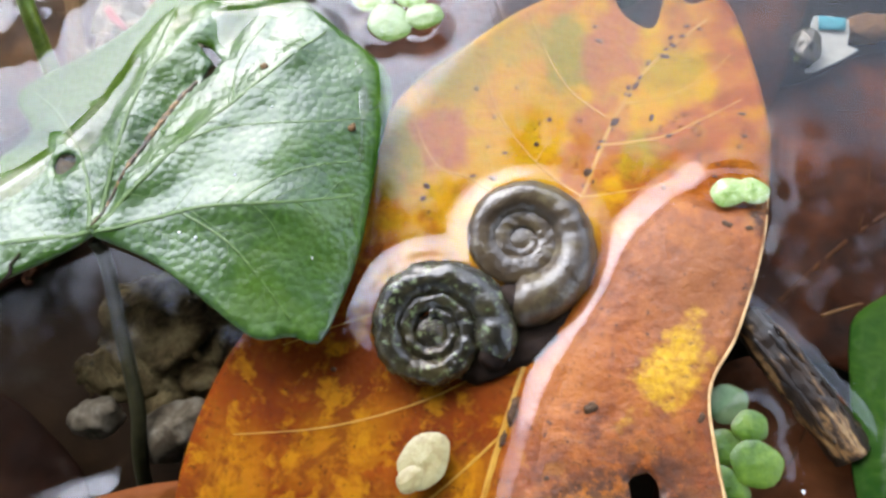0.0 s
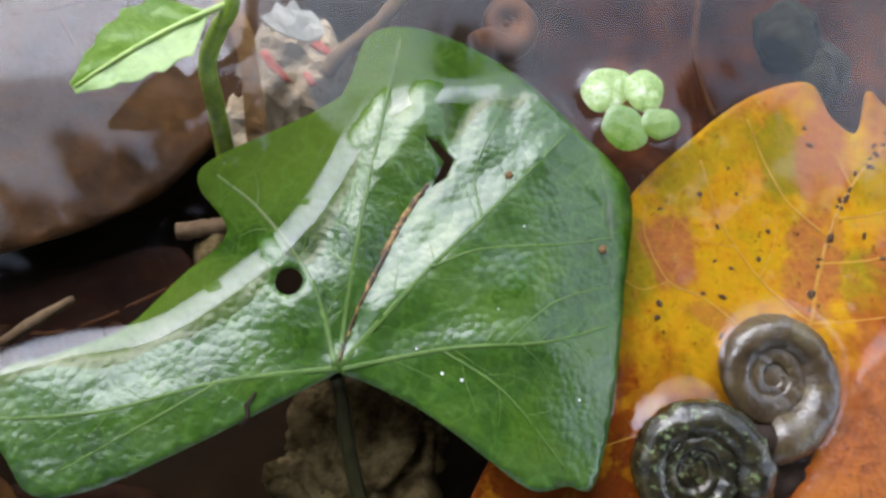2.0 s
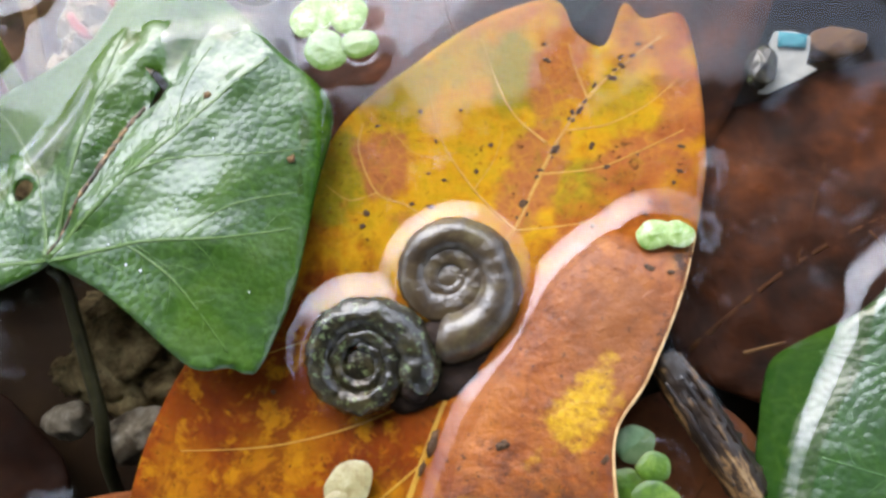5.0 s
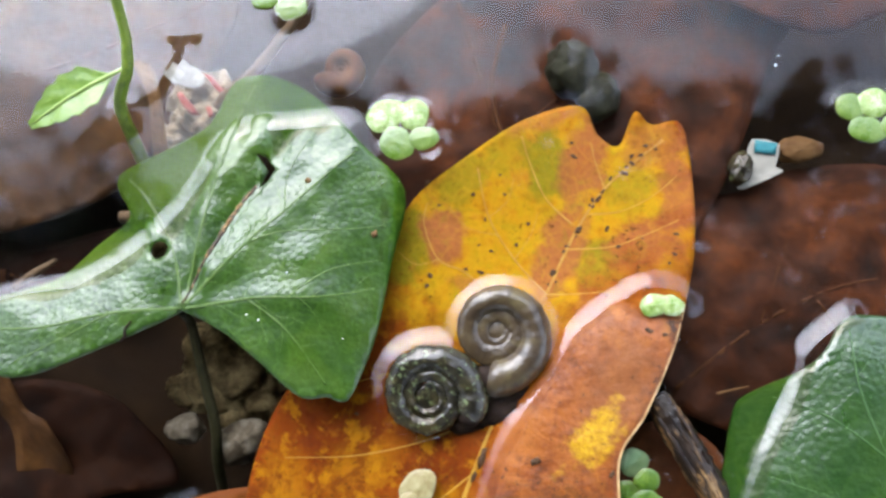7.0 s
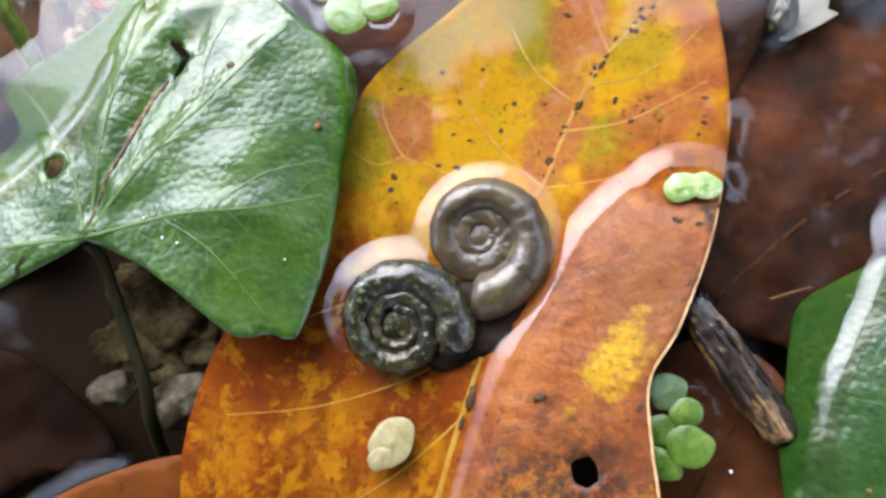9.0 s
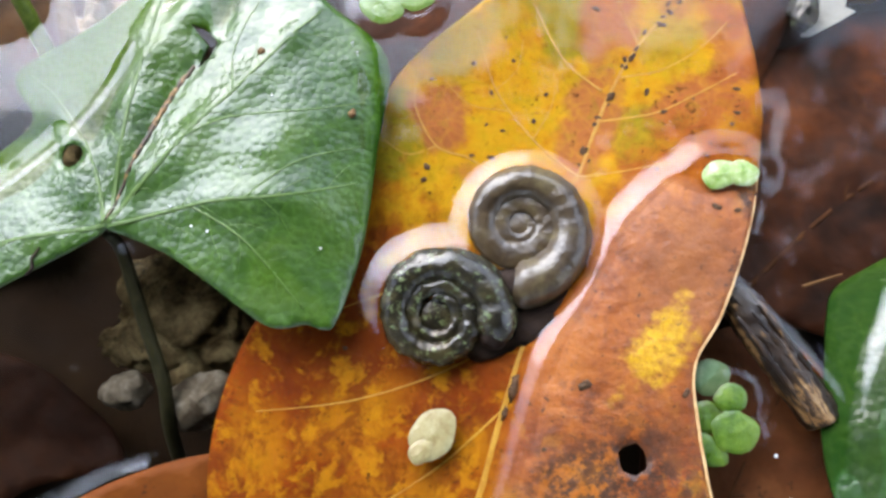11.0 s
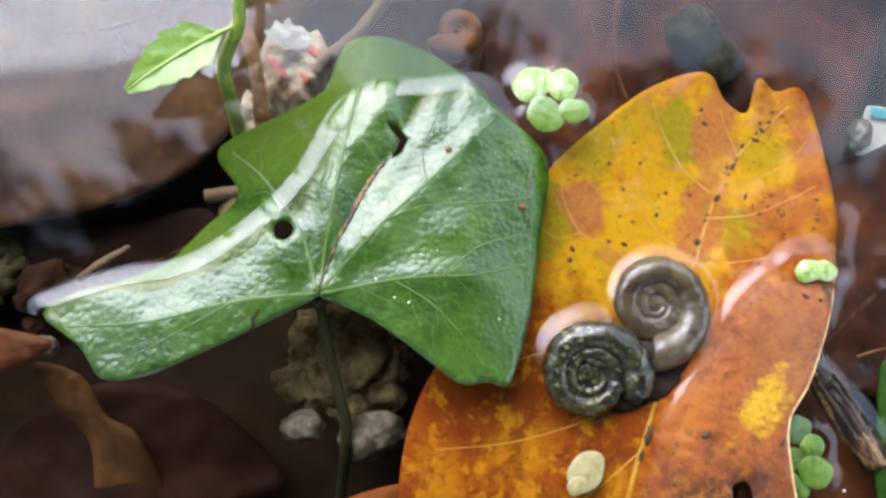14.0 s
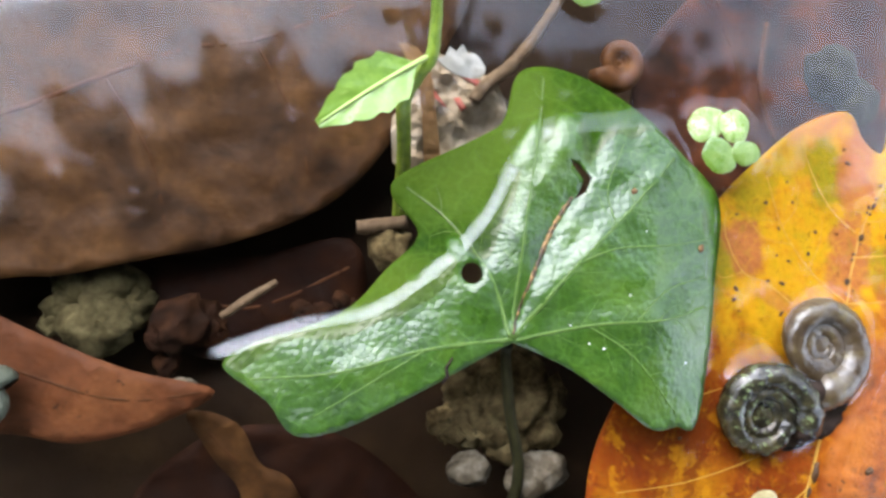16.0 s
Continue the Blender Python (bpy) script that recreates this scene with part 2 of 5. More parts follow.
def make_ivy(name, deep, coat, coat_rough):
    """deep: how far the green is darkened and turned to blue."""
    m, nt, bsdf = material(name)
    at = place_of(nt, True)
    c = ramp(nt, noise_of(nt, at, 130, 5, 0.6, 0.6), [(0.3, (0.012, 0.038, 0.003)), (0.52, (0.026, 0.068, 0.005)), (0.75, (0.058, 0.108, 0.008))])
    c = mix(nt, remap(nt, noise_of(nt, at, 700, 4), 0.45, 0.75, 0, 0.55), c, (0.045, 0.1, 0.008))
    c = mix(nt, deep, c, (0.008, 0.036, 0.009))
    # paler, yellower green over the sunken lobes
    for x, y, rx, ry, turn in ((-44, 30, 13, 9, 30), (-60, 9, 12, 3.5, 20)):
        c = mix(nt, calc(nt, "MULTIPLY", zone(nt, at, x, y, rx, ry, turn, 1.0, 0.4, 220), 0.7), c, (0.065, 0.115, 0.012))
    # fine paler nets between the veins, browned flecks here and there
    for scale, thin, amount in ((190.0, 0.04, 0.22), (520.0, 0.07, 0.2)):
        w = node(nt, "ShaderNodeTexVoronoi", Scale=scale)
        w.feature = "DISTANCE_TO_EDGE"
        warp = nt.nodes.new("ShaderNodeVectorMath")
        warp.operation = "MULTIPLY_ADD"
        n = node(nt, "ShaderNodeTexNoise", Scale=350.0, Detail=3.0)
        nt.links.new(at, n.inputs["Vector"])
        nt.links.new(n.outputs["Color"], warp.inputs[0])
        warp.inputs[1].default_value = (0.003, 0.003, 0.003)
        nt.links.new(at, warp.inputs[2])
        nt.links.new(warp.outputs[0], w.inputs["Vector"])
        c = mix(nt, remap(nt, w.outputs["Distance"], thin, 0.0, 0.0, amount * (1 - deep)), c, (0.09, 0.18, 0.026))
    c = mix(nt, remap(nt, noise_of(nt, at, 900, 5, 0.7), 0.7, 0.76, 0, 0.6), c, (0.11, 0.1, 0.02))
    # small cells stipple the gloss; the skin is wrinkled round the tear
    cells = node(nt, "ShaderNodeTexVoronoi", Scale=1250.0)
    nt.links.new(at, cells.inputs["Vector"])
    worn = calc(nt, "ADD", zone(nt, at, -39, 19, 5.5, 12, -25, 0.8, 0.5), calc(nt, "MULTIPLY", calc(nt, "ADD", zone(nt, at, -58, 0, 11, 5, 15, 0.8, 0.5), calc(nt, "MULTIPLY", zone(nt, at, 52, -12, 18, 22, 0, 0.8, 0.4), 0.5)), 0.7))
    puckers = calc(nt, "MULTIPLY", noise_of(nt, at, 420, 5, 0.6, 0.8), remap(nt, worn, 0.0, 1.0, 0.05, 1.05))
    puckers = calc(nt, "ADD", puckers, calc(nt, "MULTIPLY", cells.outputs["Distance"], -0.21))
    puckers = calc(nt, "ADD", puckers, calc(nt, "MULTIPLY", noise_of(nt, at, 2200, 3), 0.06))
    finish(nt, bsdf, c, at, 0.36, 0.4, coat, 0.75, 520, coat_rough, puckers, floats=True)
    return m


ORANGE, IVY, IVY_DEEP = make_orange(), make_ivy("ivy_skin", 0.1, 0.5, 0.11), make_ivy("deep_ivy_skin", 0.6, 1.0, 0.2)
ORANGE_VEIN = plain("orange_leaf_vein", [(0.3, (0.302, 0.137, 0.0108)), (0.6, (0.432, 0.259, 0.0288))], 500, 0.45, coat=0.1)
RIM = plain("rim_highlight", [(0.3, (0.4, 0.22, 0.08)), (0.7, (0.66, 0.46, 0.22))], 500, 0.5)
IVY_VEIN = plain("ivy_vein", [(0.3, (0.0432, 0.0936, 0.0115)), (0.7, (0.0864, 0.144, 0.0252))], 600, 0.45, coat=0.1)
IVY_VEIN_DEEP = plain("deep_ivy_vein", [(0.3, (0.025, 0.07, 0.014)), (0.7, (0.05, 0.11, 0.025))], 600, 0.4, coat=0.5)
STEM = plain("stem_green", [(0.3, (0.09, 0.15, 0.012)), (0.6, (0.2, 0.29, 0.03)), (0.8, (0.2, 0.18, 0.035))], 700, 0.4, coat=0.3)
STEM_DARK = plain("petiole_dark", [(0.3, (0.012, 0.012, 0.005)), (0.7, (0.034, 0.034, 0.013))], 700, 0.5, spec=0.2)
YOUNG = plain("young_leaf", [(0.3, (0.1, 0.19, 0.02)), (0.6, (0.17, 0.28, 0.04)), (0.8, (0.25, 0.36, 0.08))], 500, 0.36, coat=0.25, bump=0.5, bump_scale=500)
YELLOW = plain("yellow_sprout", [(0.3, (0.3, 0.33, 0.02)), (0.6, (0.5, 0.5, 0.04)), (0.8, (0.6, 0.58, 0.1))], 500, 0.4, coat=0.2)
YOUNG_VEIN = plain("young_vein", [(0.3, (0.3, 0.42, 0.1)), (0.7, (0.4, 0.5, 0.16))], 700, 0.4)
DUCK = plain("duckweed_green", [(0.3, (0.075, 0.15, 0.0135)), (0.6, (0.128, 0.203, 0.0338)), (0.8, (0.225, 0.3, 0.09))], 420, 0.3, coat=0.7, bump=0.3, bump_scale=1500)
DUCK_PALE = plain("duckweed_pale", [(0.36, (0.139, 0.238, 0.0328)), (0.52, (0.279, 0.385, 0.115)), (0.64, (0.492, 0.558, 0.344))], 480, 0.3, coat=0.8, bump=0.6, bump_scale=1500)
# darker copy of the duckweed green: shade at the leaf edge in its colour
DUCK_SHADED = plain("duckweed_shaded", [(0.34, (0.031, 0.0744, 0.00496)), (0.52, (0.062, 0.124, 0.0093)), (0.66, (0.105, 0.174, 0.0186))], 420, 0.35, coat=0.4, bump=0.4, bump_scale=1200)
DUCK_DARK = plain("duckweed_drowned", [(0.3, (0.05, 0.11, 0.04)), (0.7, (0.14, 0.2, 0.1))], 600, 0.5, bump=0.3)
DUCK_DEAD = plain("duckweed_dead", [(0.34, (0.214, 0.163, 0.0643)), (0.52, (0.29, 0.248, 0.112)), (0.68, (0.328, 0.297, 0.15))], 700, 0.4, coat=0.3, bump=0.5)
SHELL_DARK = plain("shell_dark", [(0.34, (0.005, 0.004, 0.002)), (0.5, (0.02, 0.016, 0.006)), (0.68, (0.06, 0.052, 0.02))], 420, 0.6, 0.15, 1.0, 0.5, 380, coat_rough=0.04, specks=((0.11, 0.14, 0.06), 1100, 0.56, 0.66))
SHELL_BROWN = plain("shell_brown", [(0.32, (0.0229, 0.0135, 0.00624)), (0.5, (0.0572, 0.0374, 0.0166)), (0.68, (0.114, 0.0888, 0.0333))], 230, 0.45, 0.3, 1.0, 0.6, 420, coat_rough=0.03)
for shell in (SHELL_BROWN,):
    shell.node_tree.nodes["Principled BSDF"].inputs["Coat IOR"].default_value = 1.5
SHELL_ORANGE = plain("shell_orange", [(0.3, (0.048, 0.018, 0.006)), (0.6, (0.156, 0.066, 0.018)), (0.8, (0.204, 0.102, 0.036))], 220, 0.5, 0.2, 0.0, 0.3, 800)
SHELL_PALE = plain("shell_mossy", [(0.3, (0.025, 0.03, 0.0225)), (0.55, (0.08, 0.1, 0.075)), (0.75, (0.15, 0.18, 0.14))], 380, 0.5, 0.3, 0.1, 0.8, 900)
BODY = plain("snail_skin", [(0.3, (0.008, 0.005, 0.004)), (0.7, (0.03, 0.018, 0.012))], 700, 0.75, 0.15)
ROT = plain("leaf_rot", [(0.3, (0.03, 0.016, 0.007)), (0.7, (0.13, 0.065, 0.025))], 900, 0.6, 0.25, 0.1, 0.8, 1500)
BARK = plain("wet_bark", [(0.4, (0.008, 0.004, 0.002)), (0.53, (0.026, 0.014, 0.006)), (0.57, (0.18, 0.1, 0.038)), (0.68, (0.4, 0.27, 0.12))], 620, 0.4, 0.5, 0.5, 1.0, 700, grain=(-57, 4.5))
BROWN_A = plain("brown_leaf_a", [(0.34, (0.00972, 0.00354, 0.00177)), (0.5, (0.042, 0.0124, 0.00398)), (0.66, (0.106, 0.0301, 0.00707))], 95, 0.6, 0.15, 0, 0.5, 800, True)
BROWN_B = plain("brown_leaf_b", [(0.34, (0.0199, 0.00926, 0.00378)), (0.5, (0.0499, 0.0229, 0.00798)), (0.66, (0.0918, 0.0441, 0.0143))], 120, 0.6, 0.15, 0, 0.5, 800, True)
BROWN_D = plain("brown_leaf_d", [(0.32, (0.054, 0.0186, 0.0072)), (0.5, (0.102, 0.0348, 0.012)), (0.7, (0.156, 0.06, 0.0204))], 110, 0.6, 0.15, 0, 0.5, 900, True, specks=((0.03, 0.012, 0.006), 700, 0.62, 0.72))
# leaf brown darkened to carry the dimming of light in deep murky water
BROWN_DIMMED = plain("brown_leaf_dimmed", [(0.36, (0.00602, 0.00173, 0.00077)), (0.5, (0.015, 0.00463, 0.00167)), (0.66, (0.03, 0.0101, 0.00334))], 90, 0.7, 0.1, 0, 0.5, 800, True)
BROWN_E = plain("brown_leaf_e", [(0.34, (0.0263, 0.0112, 0.00413)), (0.5, (0.0713, 0.0319, 0.00975)), (0.66, (0.128, 0.06, 0.0169))], 130, 0.6, 0.15, 0, 0.6, 800, True)
BROWN_C = plain("brown_leaf_c", [(0.3, (0.0908, 0.0221, 0.00332)), (0.5, (0.14, 0.0379, 0.00532)), (0.75, (0.189, 0.06, 0.00831))], 110, 0.6, 0.15, 0, 0.5, 900, True, specks=((0.05, 0.02, 0.01), 700, 0.62, 0.72))
BROWN_VEIN = plain("brown_vein", [(0.3, (0.0405, 0.0135, 0.0045)), (0.7, (0.09, 0.036, 0.0112))], 500, 0.6, 0.15)
TAN = plain("tan_leaf", [(0.3, (0.09, 0.045, 0.018)), (0.6, (0.17, 0.1, 0.04)), (0.8, (0.26, 0.17, 0.08))], 200, 0.6, 0.15, 0, 0.5, 900)
TWIG = plain("twig_bark", [(0.3, (0.0832, 0.052, 0.0286)), (0.6, (0.166, 0.12, 0.0728)), (0.8, (0.218, 0.172, 0.114))], 500, 0.6, 0.2, 0, 0.7, 1200)
STONE = plain("stone_beige", [(0.36, (0.0396, 0.0266, 0.0108)), (0.48, (0.13, 0.0986, 0.0461)), (0.64, (0.259, 0.212, 0.108))], 300, 0.8, 0.1, 0, 0.9, 700, specks=((0.05, 0.04, 0.018), 600, 0.56, 0.68))
STONE_WHITE = plain("stone_white", [(0.36, (0.0411, 0.0326, 0.0206)), (0.5, (0.117, 0.103, 0.0754)), (0.64, (0.206, 0.192, 0.158))], 300, 0.7, 0.15, 0, 0.5, 900)
STONE_DARK = plain("stone_dark", [(0.3, (0.006, 0.0065, 0.004)), (0.6, (0.02, 0.0225, 0.01)), (0.8, (0.055, 0.065, 0.03))], 400, 0.6, 0.2, 0, 0.8, 900)
SILT_RED = plain("leaf_mould", [(0.36, (0.00975, 0.00439, 0.0022)), (0.5, (0.0219, 0.00877, 0.0039)), (0.66, (0.0439, 0.0183, 0.00683))], 240, 0.8, 0.1, 0, 0.9, 900)
SILT = plain("silt", [(0.36, (0.0245, 0.0203, 0.0084)), (0.5, (0.063, 0.0542, 0.0245)), (0.66, (0.112, 0.098, 0.049))], 380, 0.8, 0.1, 0, 0.9, 900)
MUD = plain("mud", [(0.3, (0.00819, 0.00437, 0.00218)), (0.52, (0.02, 0.0113, 0.00546)), (0.72, (0.0364, 0.0218, 0.01))], 60, 0.8, 0.1, 0, 0.8, 300, True)
PAPER = plain("scrap_pale", [(0.34, (0.19, 0.145, 0.09)), (0.5, (0.29, 0.24, 0.165)), (0.64, (0.4, 0.355, 0.28))], 200, 0.5, 0.3, 0, 0.6, 600)
PAPER_WHITE = plain("scrap_white", [(0.3, (0.281, 0.292, 0.27)), (0.7, (0.405, 0.416, 0.394))], 300, 0.5, 0.3, 0, 0.3, 600)
RED = plain("print_red", [(0.3, (0.21, 0.035, 0.0245)), (0.55, (0.315, 0.084, 0.0595)), (0.7, (0.35, 0.252, 0.196))], 500, 0.6)
TEAL = plain("print_teal", [(0.3, (0.014, 0.154, 0.21)), (0.7, (0.035, 0.245, 0.294))], 400, 0.5)
DARK_CRACK = plain("torn_edge", [(0.3, (0.012, 0.009, 0.004)), (0.52, (0.07, 0.036, 0.012)), (0.62, (0.3, 0.17, 0.055))], 700, 0.5)
BUBBLE = plain("foam", [(0.3, (0.6, 0.62, 0.62)), (0.7, (0.8, 0.8, 0.8))], 800, 0.2, coat=0.5)
TREE_BARK = plain("tree_bark", [(0.3, (0.04, 0.03, 0.02)), (0.7, (0.11, 0.085, 0.06))], 6, 0.8, 0.2, 0, 1.0, 20)
FOLIAGE = plain("foliage", [(0.3, (0.02, 0.04, 0.01)), (0.6, (0.045, 0.075, 0.02)), (0.8, (0.09, 0.1, 0.03))], 3, 0.6, 0.3)


def make_water():
    m, nt, bsdf = material("water_skin")
    nt.nodes.remove(bsdf)
    clear = node(nt, "ShaderNodeBsdfTransparent", Color=(0.95, 0.91, 0.86, 1))
    gloss = node(nt, "ShaderNodeBsdfGlossy", Roughness=0.055)
    facing = node(nt, "ShaderNodeLayerWeight", Blend=0.5)
    fres = calc(nt, "MULTIPLY_ADD", calc(nt, "POWER", facing.outputs["Facing"], 5.0), 0.954, 0.046)
    both = nt.nodes.new("ShaderNodeMixShader")
    nt.links.new(fres, both.inputs[0])
    nt.links.new(clear.outputs[0], both.inputs[1])
    nt.links.new(gloss.outputs[0], both.inputs[2])
    nt.links.new(both.outputs[0], nt.nodes["Material Output"].inputs["Surface"])
    return m


WATER = make_water()


# ---- building helpers ----
def from_data(name, verts, faces, mat, smooth=True):
    me = bpy.data.meshes.new(name)
    me.from_pydata([tuple(v) for v in verts], [], [tuple(f) for f in faces])
    me.materials.append(mat)
    if smooth:
        me.polygons.foreach_set("use_smooth", [True] * len(me.polygons))
    me.update()
    return me


def thing(name, x, y, z, label, category, group="", kind=""):
    ob = new(name)
    ob.empty_display_size = 0.004
    ob.location = (x * MM, y * MM, z * MM)
    return tagged(ob, label, category, group, kind)


def part(name, me, parent, label=""):
    """me is in world millimetres turned to metres; the part sits under its thing."""
    ob = new(name, me)
    ob.parent = parent
    base, up = Vector((0, 0, 0)), parent
    while up:
        base, up = base + up.location, up.parent
    me.transform(Matrix.Translation(-base))
    return tagged(ob, label)


def curve(pts, n, closed=True):
    """A smooth line through the points."""
    p = np.array(pts, float)
    k = len(p)
    out = []
    for i in range(k if closed else k - 1):
        q = [p[(i + j) % k] if closed else p[min(max(i + j, 0), k - 1)] for j in (-1, 0, 1, 2)]
        for s in np.linspace(0, 1, n, endpoint=False):
            out.append(0.5 * (2 * q[1] + (q[2] - q[0]) * s + (2 * q[0] - 5 * q[1] + 4 * q[2] - q[3]) * s * s + (3 * q[1] - q[0] - 3 * q[2] + q[3]) * s ** 3))
    if not closed:
        out.append(p[-1])
    return np.array(out)


def inside(pts, poly):
    x, y = pts[:, 0], pts[:, 1]
    hit = np.zeros(len(pts), bool)
    for a, b in zip(poly, np.roll(poly, -1, 0)):
        cross = (a[1] > y) != (b[1] > y)
        if a[1] != b[1]:
            hit ^= cross & (x < (b[0] - a[0]) * (y - a[1]) / (b[1] - a[1]) + a[0])
    return hit


def away(pts, line, closed=False):
    """The distance of points from a line of many short pieces."""
    best = np.full(len(pts), 1e9)
    ends = np.roll(line, -1, 0) if closed else line[1:]
    for a, b in zip(line, ends):
        d = b - a
        s = np.clip(((pts - a) @ d) / max(d @ d, 1e-9), 0, 1)
        best = np.minimum(best, np.hypot(*(pts - a - s[:, None] * d).T))
    return best


def relief(knots, smooth=0.02):
    """A smooth height over the plan through the knots (x, y, z)."""
    k = np.array(knots, float)
    xy, n = k[:, :2] / 40, len(k)
    def kernel(a, b):
        r = np.maximum(np.hypot(a[:, None, 0] - b[None, :, 0], a[:, None, 1] - b[None, :, 1]), 1e-6)
        return r * r * np.log(r)
    big = np.zeros((n + 3, n + 3))
    big[:n, :n] = kernel(xy, xy) + np.eye(n) * smooth
    big[:n, n], big[:n, n + 1:] = 1, xy
    big[n, :n], big[n + 1:, :n] = 1, xy.T
    w = np.linalg.solve(big, np.concatenate([k[:, 2], np.zeros(3)]))
    def height(p):
        p = np.atleast_2d(np.asarray(p, float))[:, :2] / 40
        return kernel(p, xy) @ w[:n] + w[n] + p @ w[n + 1:]
    return height


def ruffled(height, wave, seed):
    """A relief with small waves laid over it."""
    def lifted(p):
        p = np.atleast_2d(np.asarray(p, float))
        return height(p) + wave * np.array([noise.noise((a[0] * 0.22, a[1] * 0.22, seed)) + 0.4 * noise.noise((a[0] * 0.7, a[1] * 0.7, seed + 9)) for a in p])
    return lifted


def folded(height, folds):
    """A relief with ridges and furrows (line, height, width) along veins and tears."""
    lines = [(curve(line, 6, False), h, w) for line, h, w in folds]
    def shaped(p):
        p = np.atleast_2d(np.asarray(p, float))
        return height(p) + sum(h * np.exp(-(away(p[:, :2], line) / w) ** 2) for line, h, w in lines)
    return shaped


def sheet(outline, height, thick, step, holes=(), wave=0.12, seed=0):
    """A leaf blade: the outline filled with a fine net, lifted to its relief, with two faces and a rim."""
    rng = np.random.RandomState(seed)
    lo, hi = outline.min(0), outline.max(0)
    gx, gy = np.meshgrid(np.arange(lo[0], hi[0], step), np.arange(lo[1], hi[1], step))
    grid = np.stack([gx.ravel(), gy.ravel()], 1)
    grid += rng.uniform(-0.2, 0.2, grid.shape) * step
    keep = inside(grid, outline) & (away(grid, outline, True) > step * 0.5)
    for h in holes:
        keep &= ~inside(grid, h) & (away(grid, h, True) > step * 0.4)
    loops = [outline, *holes]
    pts, edges = [], []
    for l in loops:
        s = len(pts)
        pts += [Vector(p) for p in l]
        edges += [(s + i, s + (i + 1) % len(l)) for i in range(len(l))]
    pts += [Vector(p) for p in grid[keep]]
    v, _, f, *_ = delaunay_2d_cdt(pts, edges, [], 0, 1e-5)
    v = np.array([tuple(p) for p in v])
    f = np.array([t for t in f if len(t) == 3])
    mid = v[f].mean(1)
    ok = inside(mid, outline)
    for h in holes:
        ok &= ~inside(mid, h)
    f = f[ok]
    z = height(v)
    z = z + wave * np.array([noise.noise((p[0] * 0.22, p[1] * 0.22, seed)) + 0.4 * noise.noise((p[0] * 0.7, p[1] * 0.7, seed + 9)) for p in v])
    turn = np.cross(v[f[:, 1]] - v[f[:, 0]], v[f[:, 2]] - v[f[:, 0]]) < 0
    f[turn] = f[turn][:, ::-1]
    n = len(v)
    top = np.column_stack([v, z])
    bot = np.column_stack([v, z - thick])
    count = {}
    for t in f:
        for a, b in ((t[0], t[1]), (t[1], t[2]), (t[2], t[0])):
            count[(a, b)] = count.get((a, b), 0) + 1
    rim = [(b, a, a + n, b + n) for a, b in count if (b, a) not in count]
    faces = [tuple(t) for t in f] + [tuple(t[::-1] + n) for t in f] + rim
    return np.vstack([top, bot]) * MM, faces


def rod(path, radii, sides=8, flat=1.0, seed=None, rough=0.0):
    """A tube along a path with changing radius, closed at its ends."""
    p = np.array(path, float)
    n = len(p)
    r = np.interp(np.linspace(0, 1, n), np.linspace(0, 1, len(radii)), radii)
    t = np.gradient(p, axis=0)
    t /= np.linalg.norm(t, axis=1)[:, None] + 1e-12
    rng = np.random.RandomState(seed or 0)
    verts, faces = [], []
    for i in range(n):
        side = np.cross(t[i], (0, 0, 1.0))
        if np.linalg.norm(side) < 1e-3:
            side = np.array((1.0, 0, 0))
        side /= np.linalg.norm(side)
        up = np.cross(side, t[i])
        for j in range(sides):
            a = 2 * math.pi * j / sides
            k = r[i] * (1 + rough * rng.uniform(-1, 1))
            verts.append(p[i] + side * math.cos(a) * k + up * math.sin(a) * k * flat)
    for i in range(n - 1):
        for j in range(sides):
            a, b = i * sides + j, i * sides + (j + 1) % sides
            faces.append((a, b, b + sides, a + sides))
    faces += [tuple(range(sides))[::-1], tuple(range((n - 1) * sides, n * sides))]
    return np.array(verts) * MM, faces


def vein(pts, height, r0, r1, lift=0.0):
    p = curve(pts, 8, False)
    return rod(np.column_stack([p, height(p) + lift]), (r0 * 0.7, (r0 + r1) * 0.36, r1), 6, 0.12)


def lump(x, y, z, rx, ry, rz, uneven=0.25, freq=0.35, seed=0, rings=14, turn=0.0):
    """An uneven rounded stone or clod."""
    verts, faces, seg = [], [], rings * 2
    ct, st = math.cos(radians(turn)), math.sin(radians(turn))
    for i in range(rings + 1):
        a = math.pi * i / rings
        for j in range(seg):
            b = 2 * math.pi * j / seg
            d = Vector((math.sin(a) * math.cos(b), math.sin(a) * math.sin(b), math.cos(a)))
            k = 1 + uneven * (noise.noise(d * 1.6 + Vector((seed * 7.1, 0, 0))) + 0.5 * noise.noise(d * 4 + Vector((0, seed * 3.3, 0))))
            px, py = d.x * rx * k, d.y * ry * k
            verts.append((x + px * ct - py * st, y + px * st + py * ct, z + d.z * rz * k))
    for i in range(rings):
        for j in range(seg):
            a, b = i * seg + j, i * seg + (j + 1) % seg
            faces.append((a, a + seg, b + seg, b))
    return np.array(verts) * MM, faces


def bank(shore, top, land, wet, side, reach=3.0):
    """Knots along a shore: the leaf at the water's edge, a little higher inland, under water outside. side 1: the water lies left of the line's way."""
    p = np.array(shore, float)
    d = np.gradient(p, axis=0)
    d /= np.linalg.norm(d, axis=1)[:, None]
    out = np.column_stack([-d[:, 1], d[:, 0]]) * side * reach
    return [(*q, top) for q in p] + [(*q, wet) for q in (p + out)[1:-1]] + [(*q, land) for q in (p - out)[1:-1]]


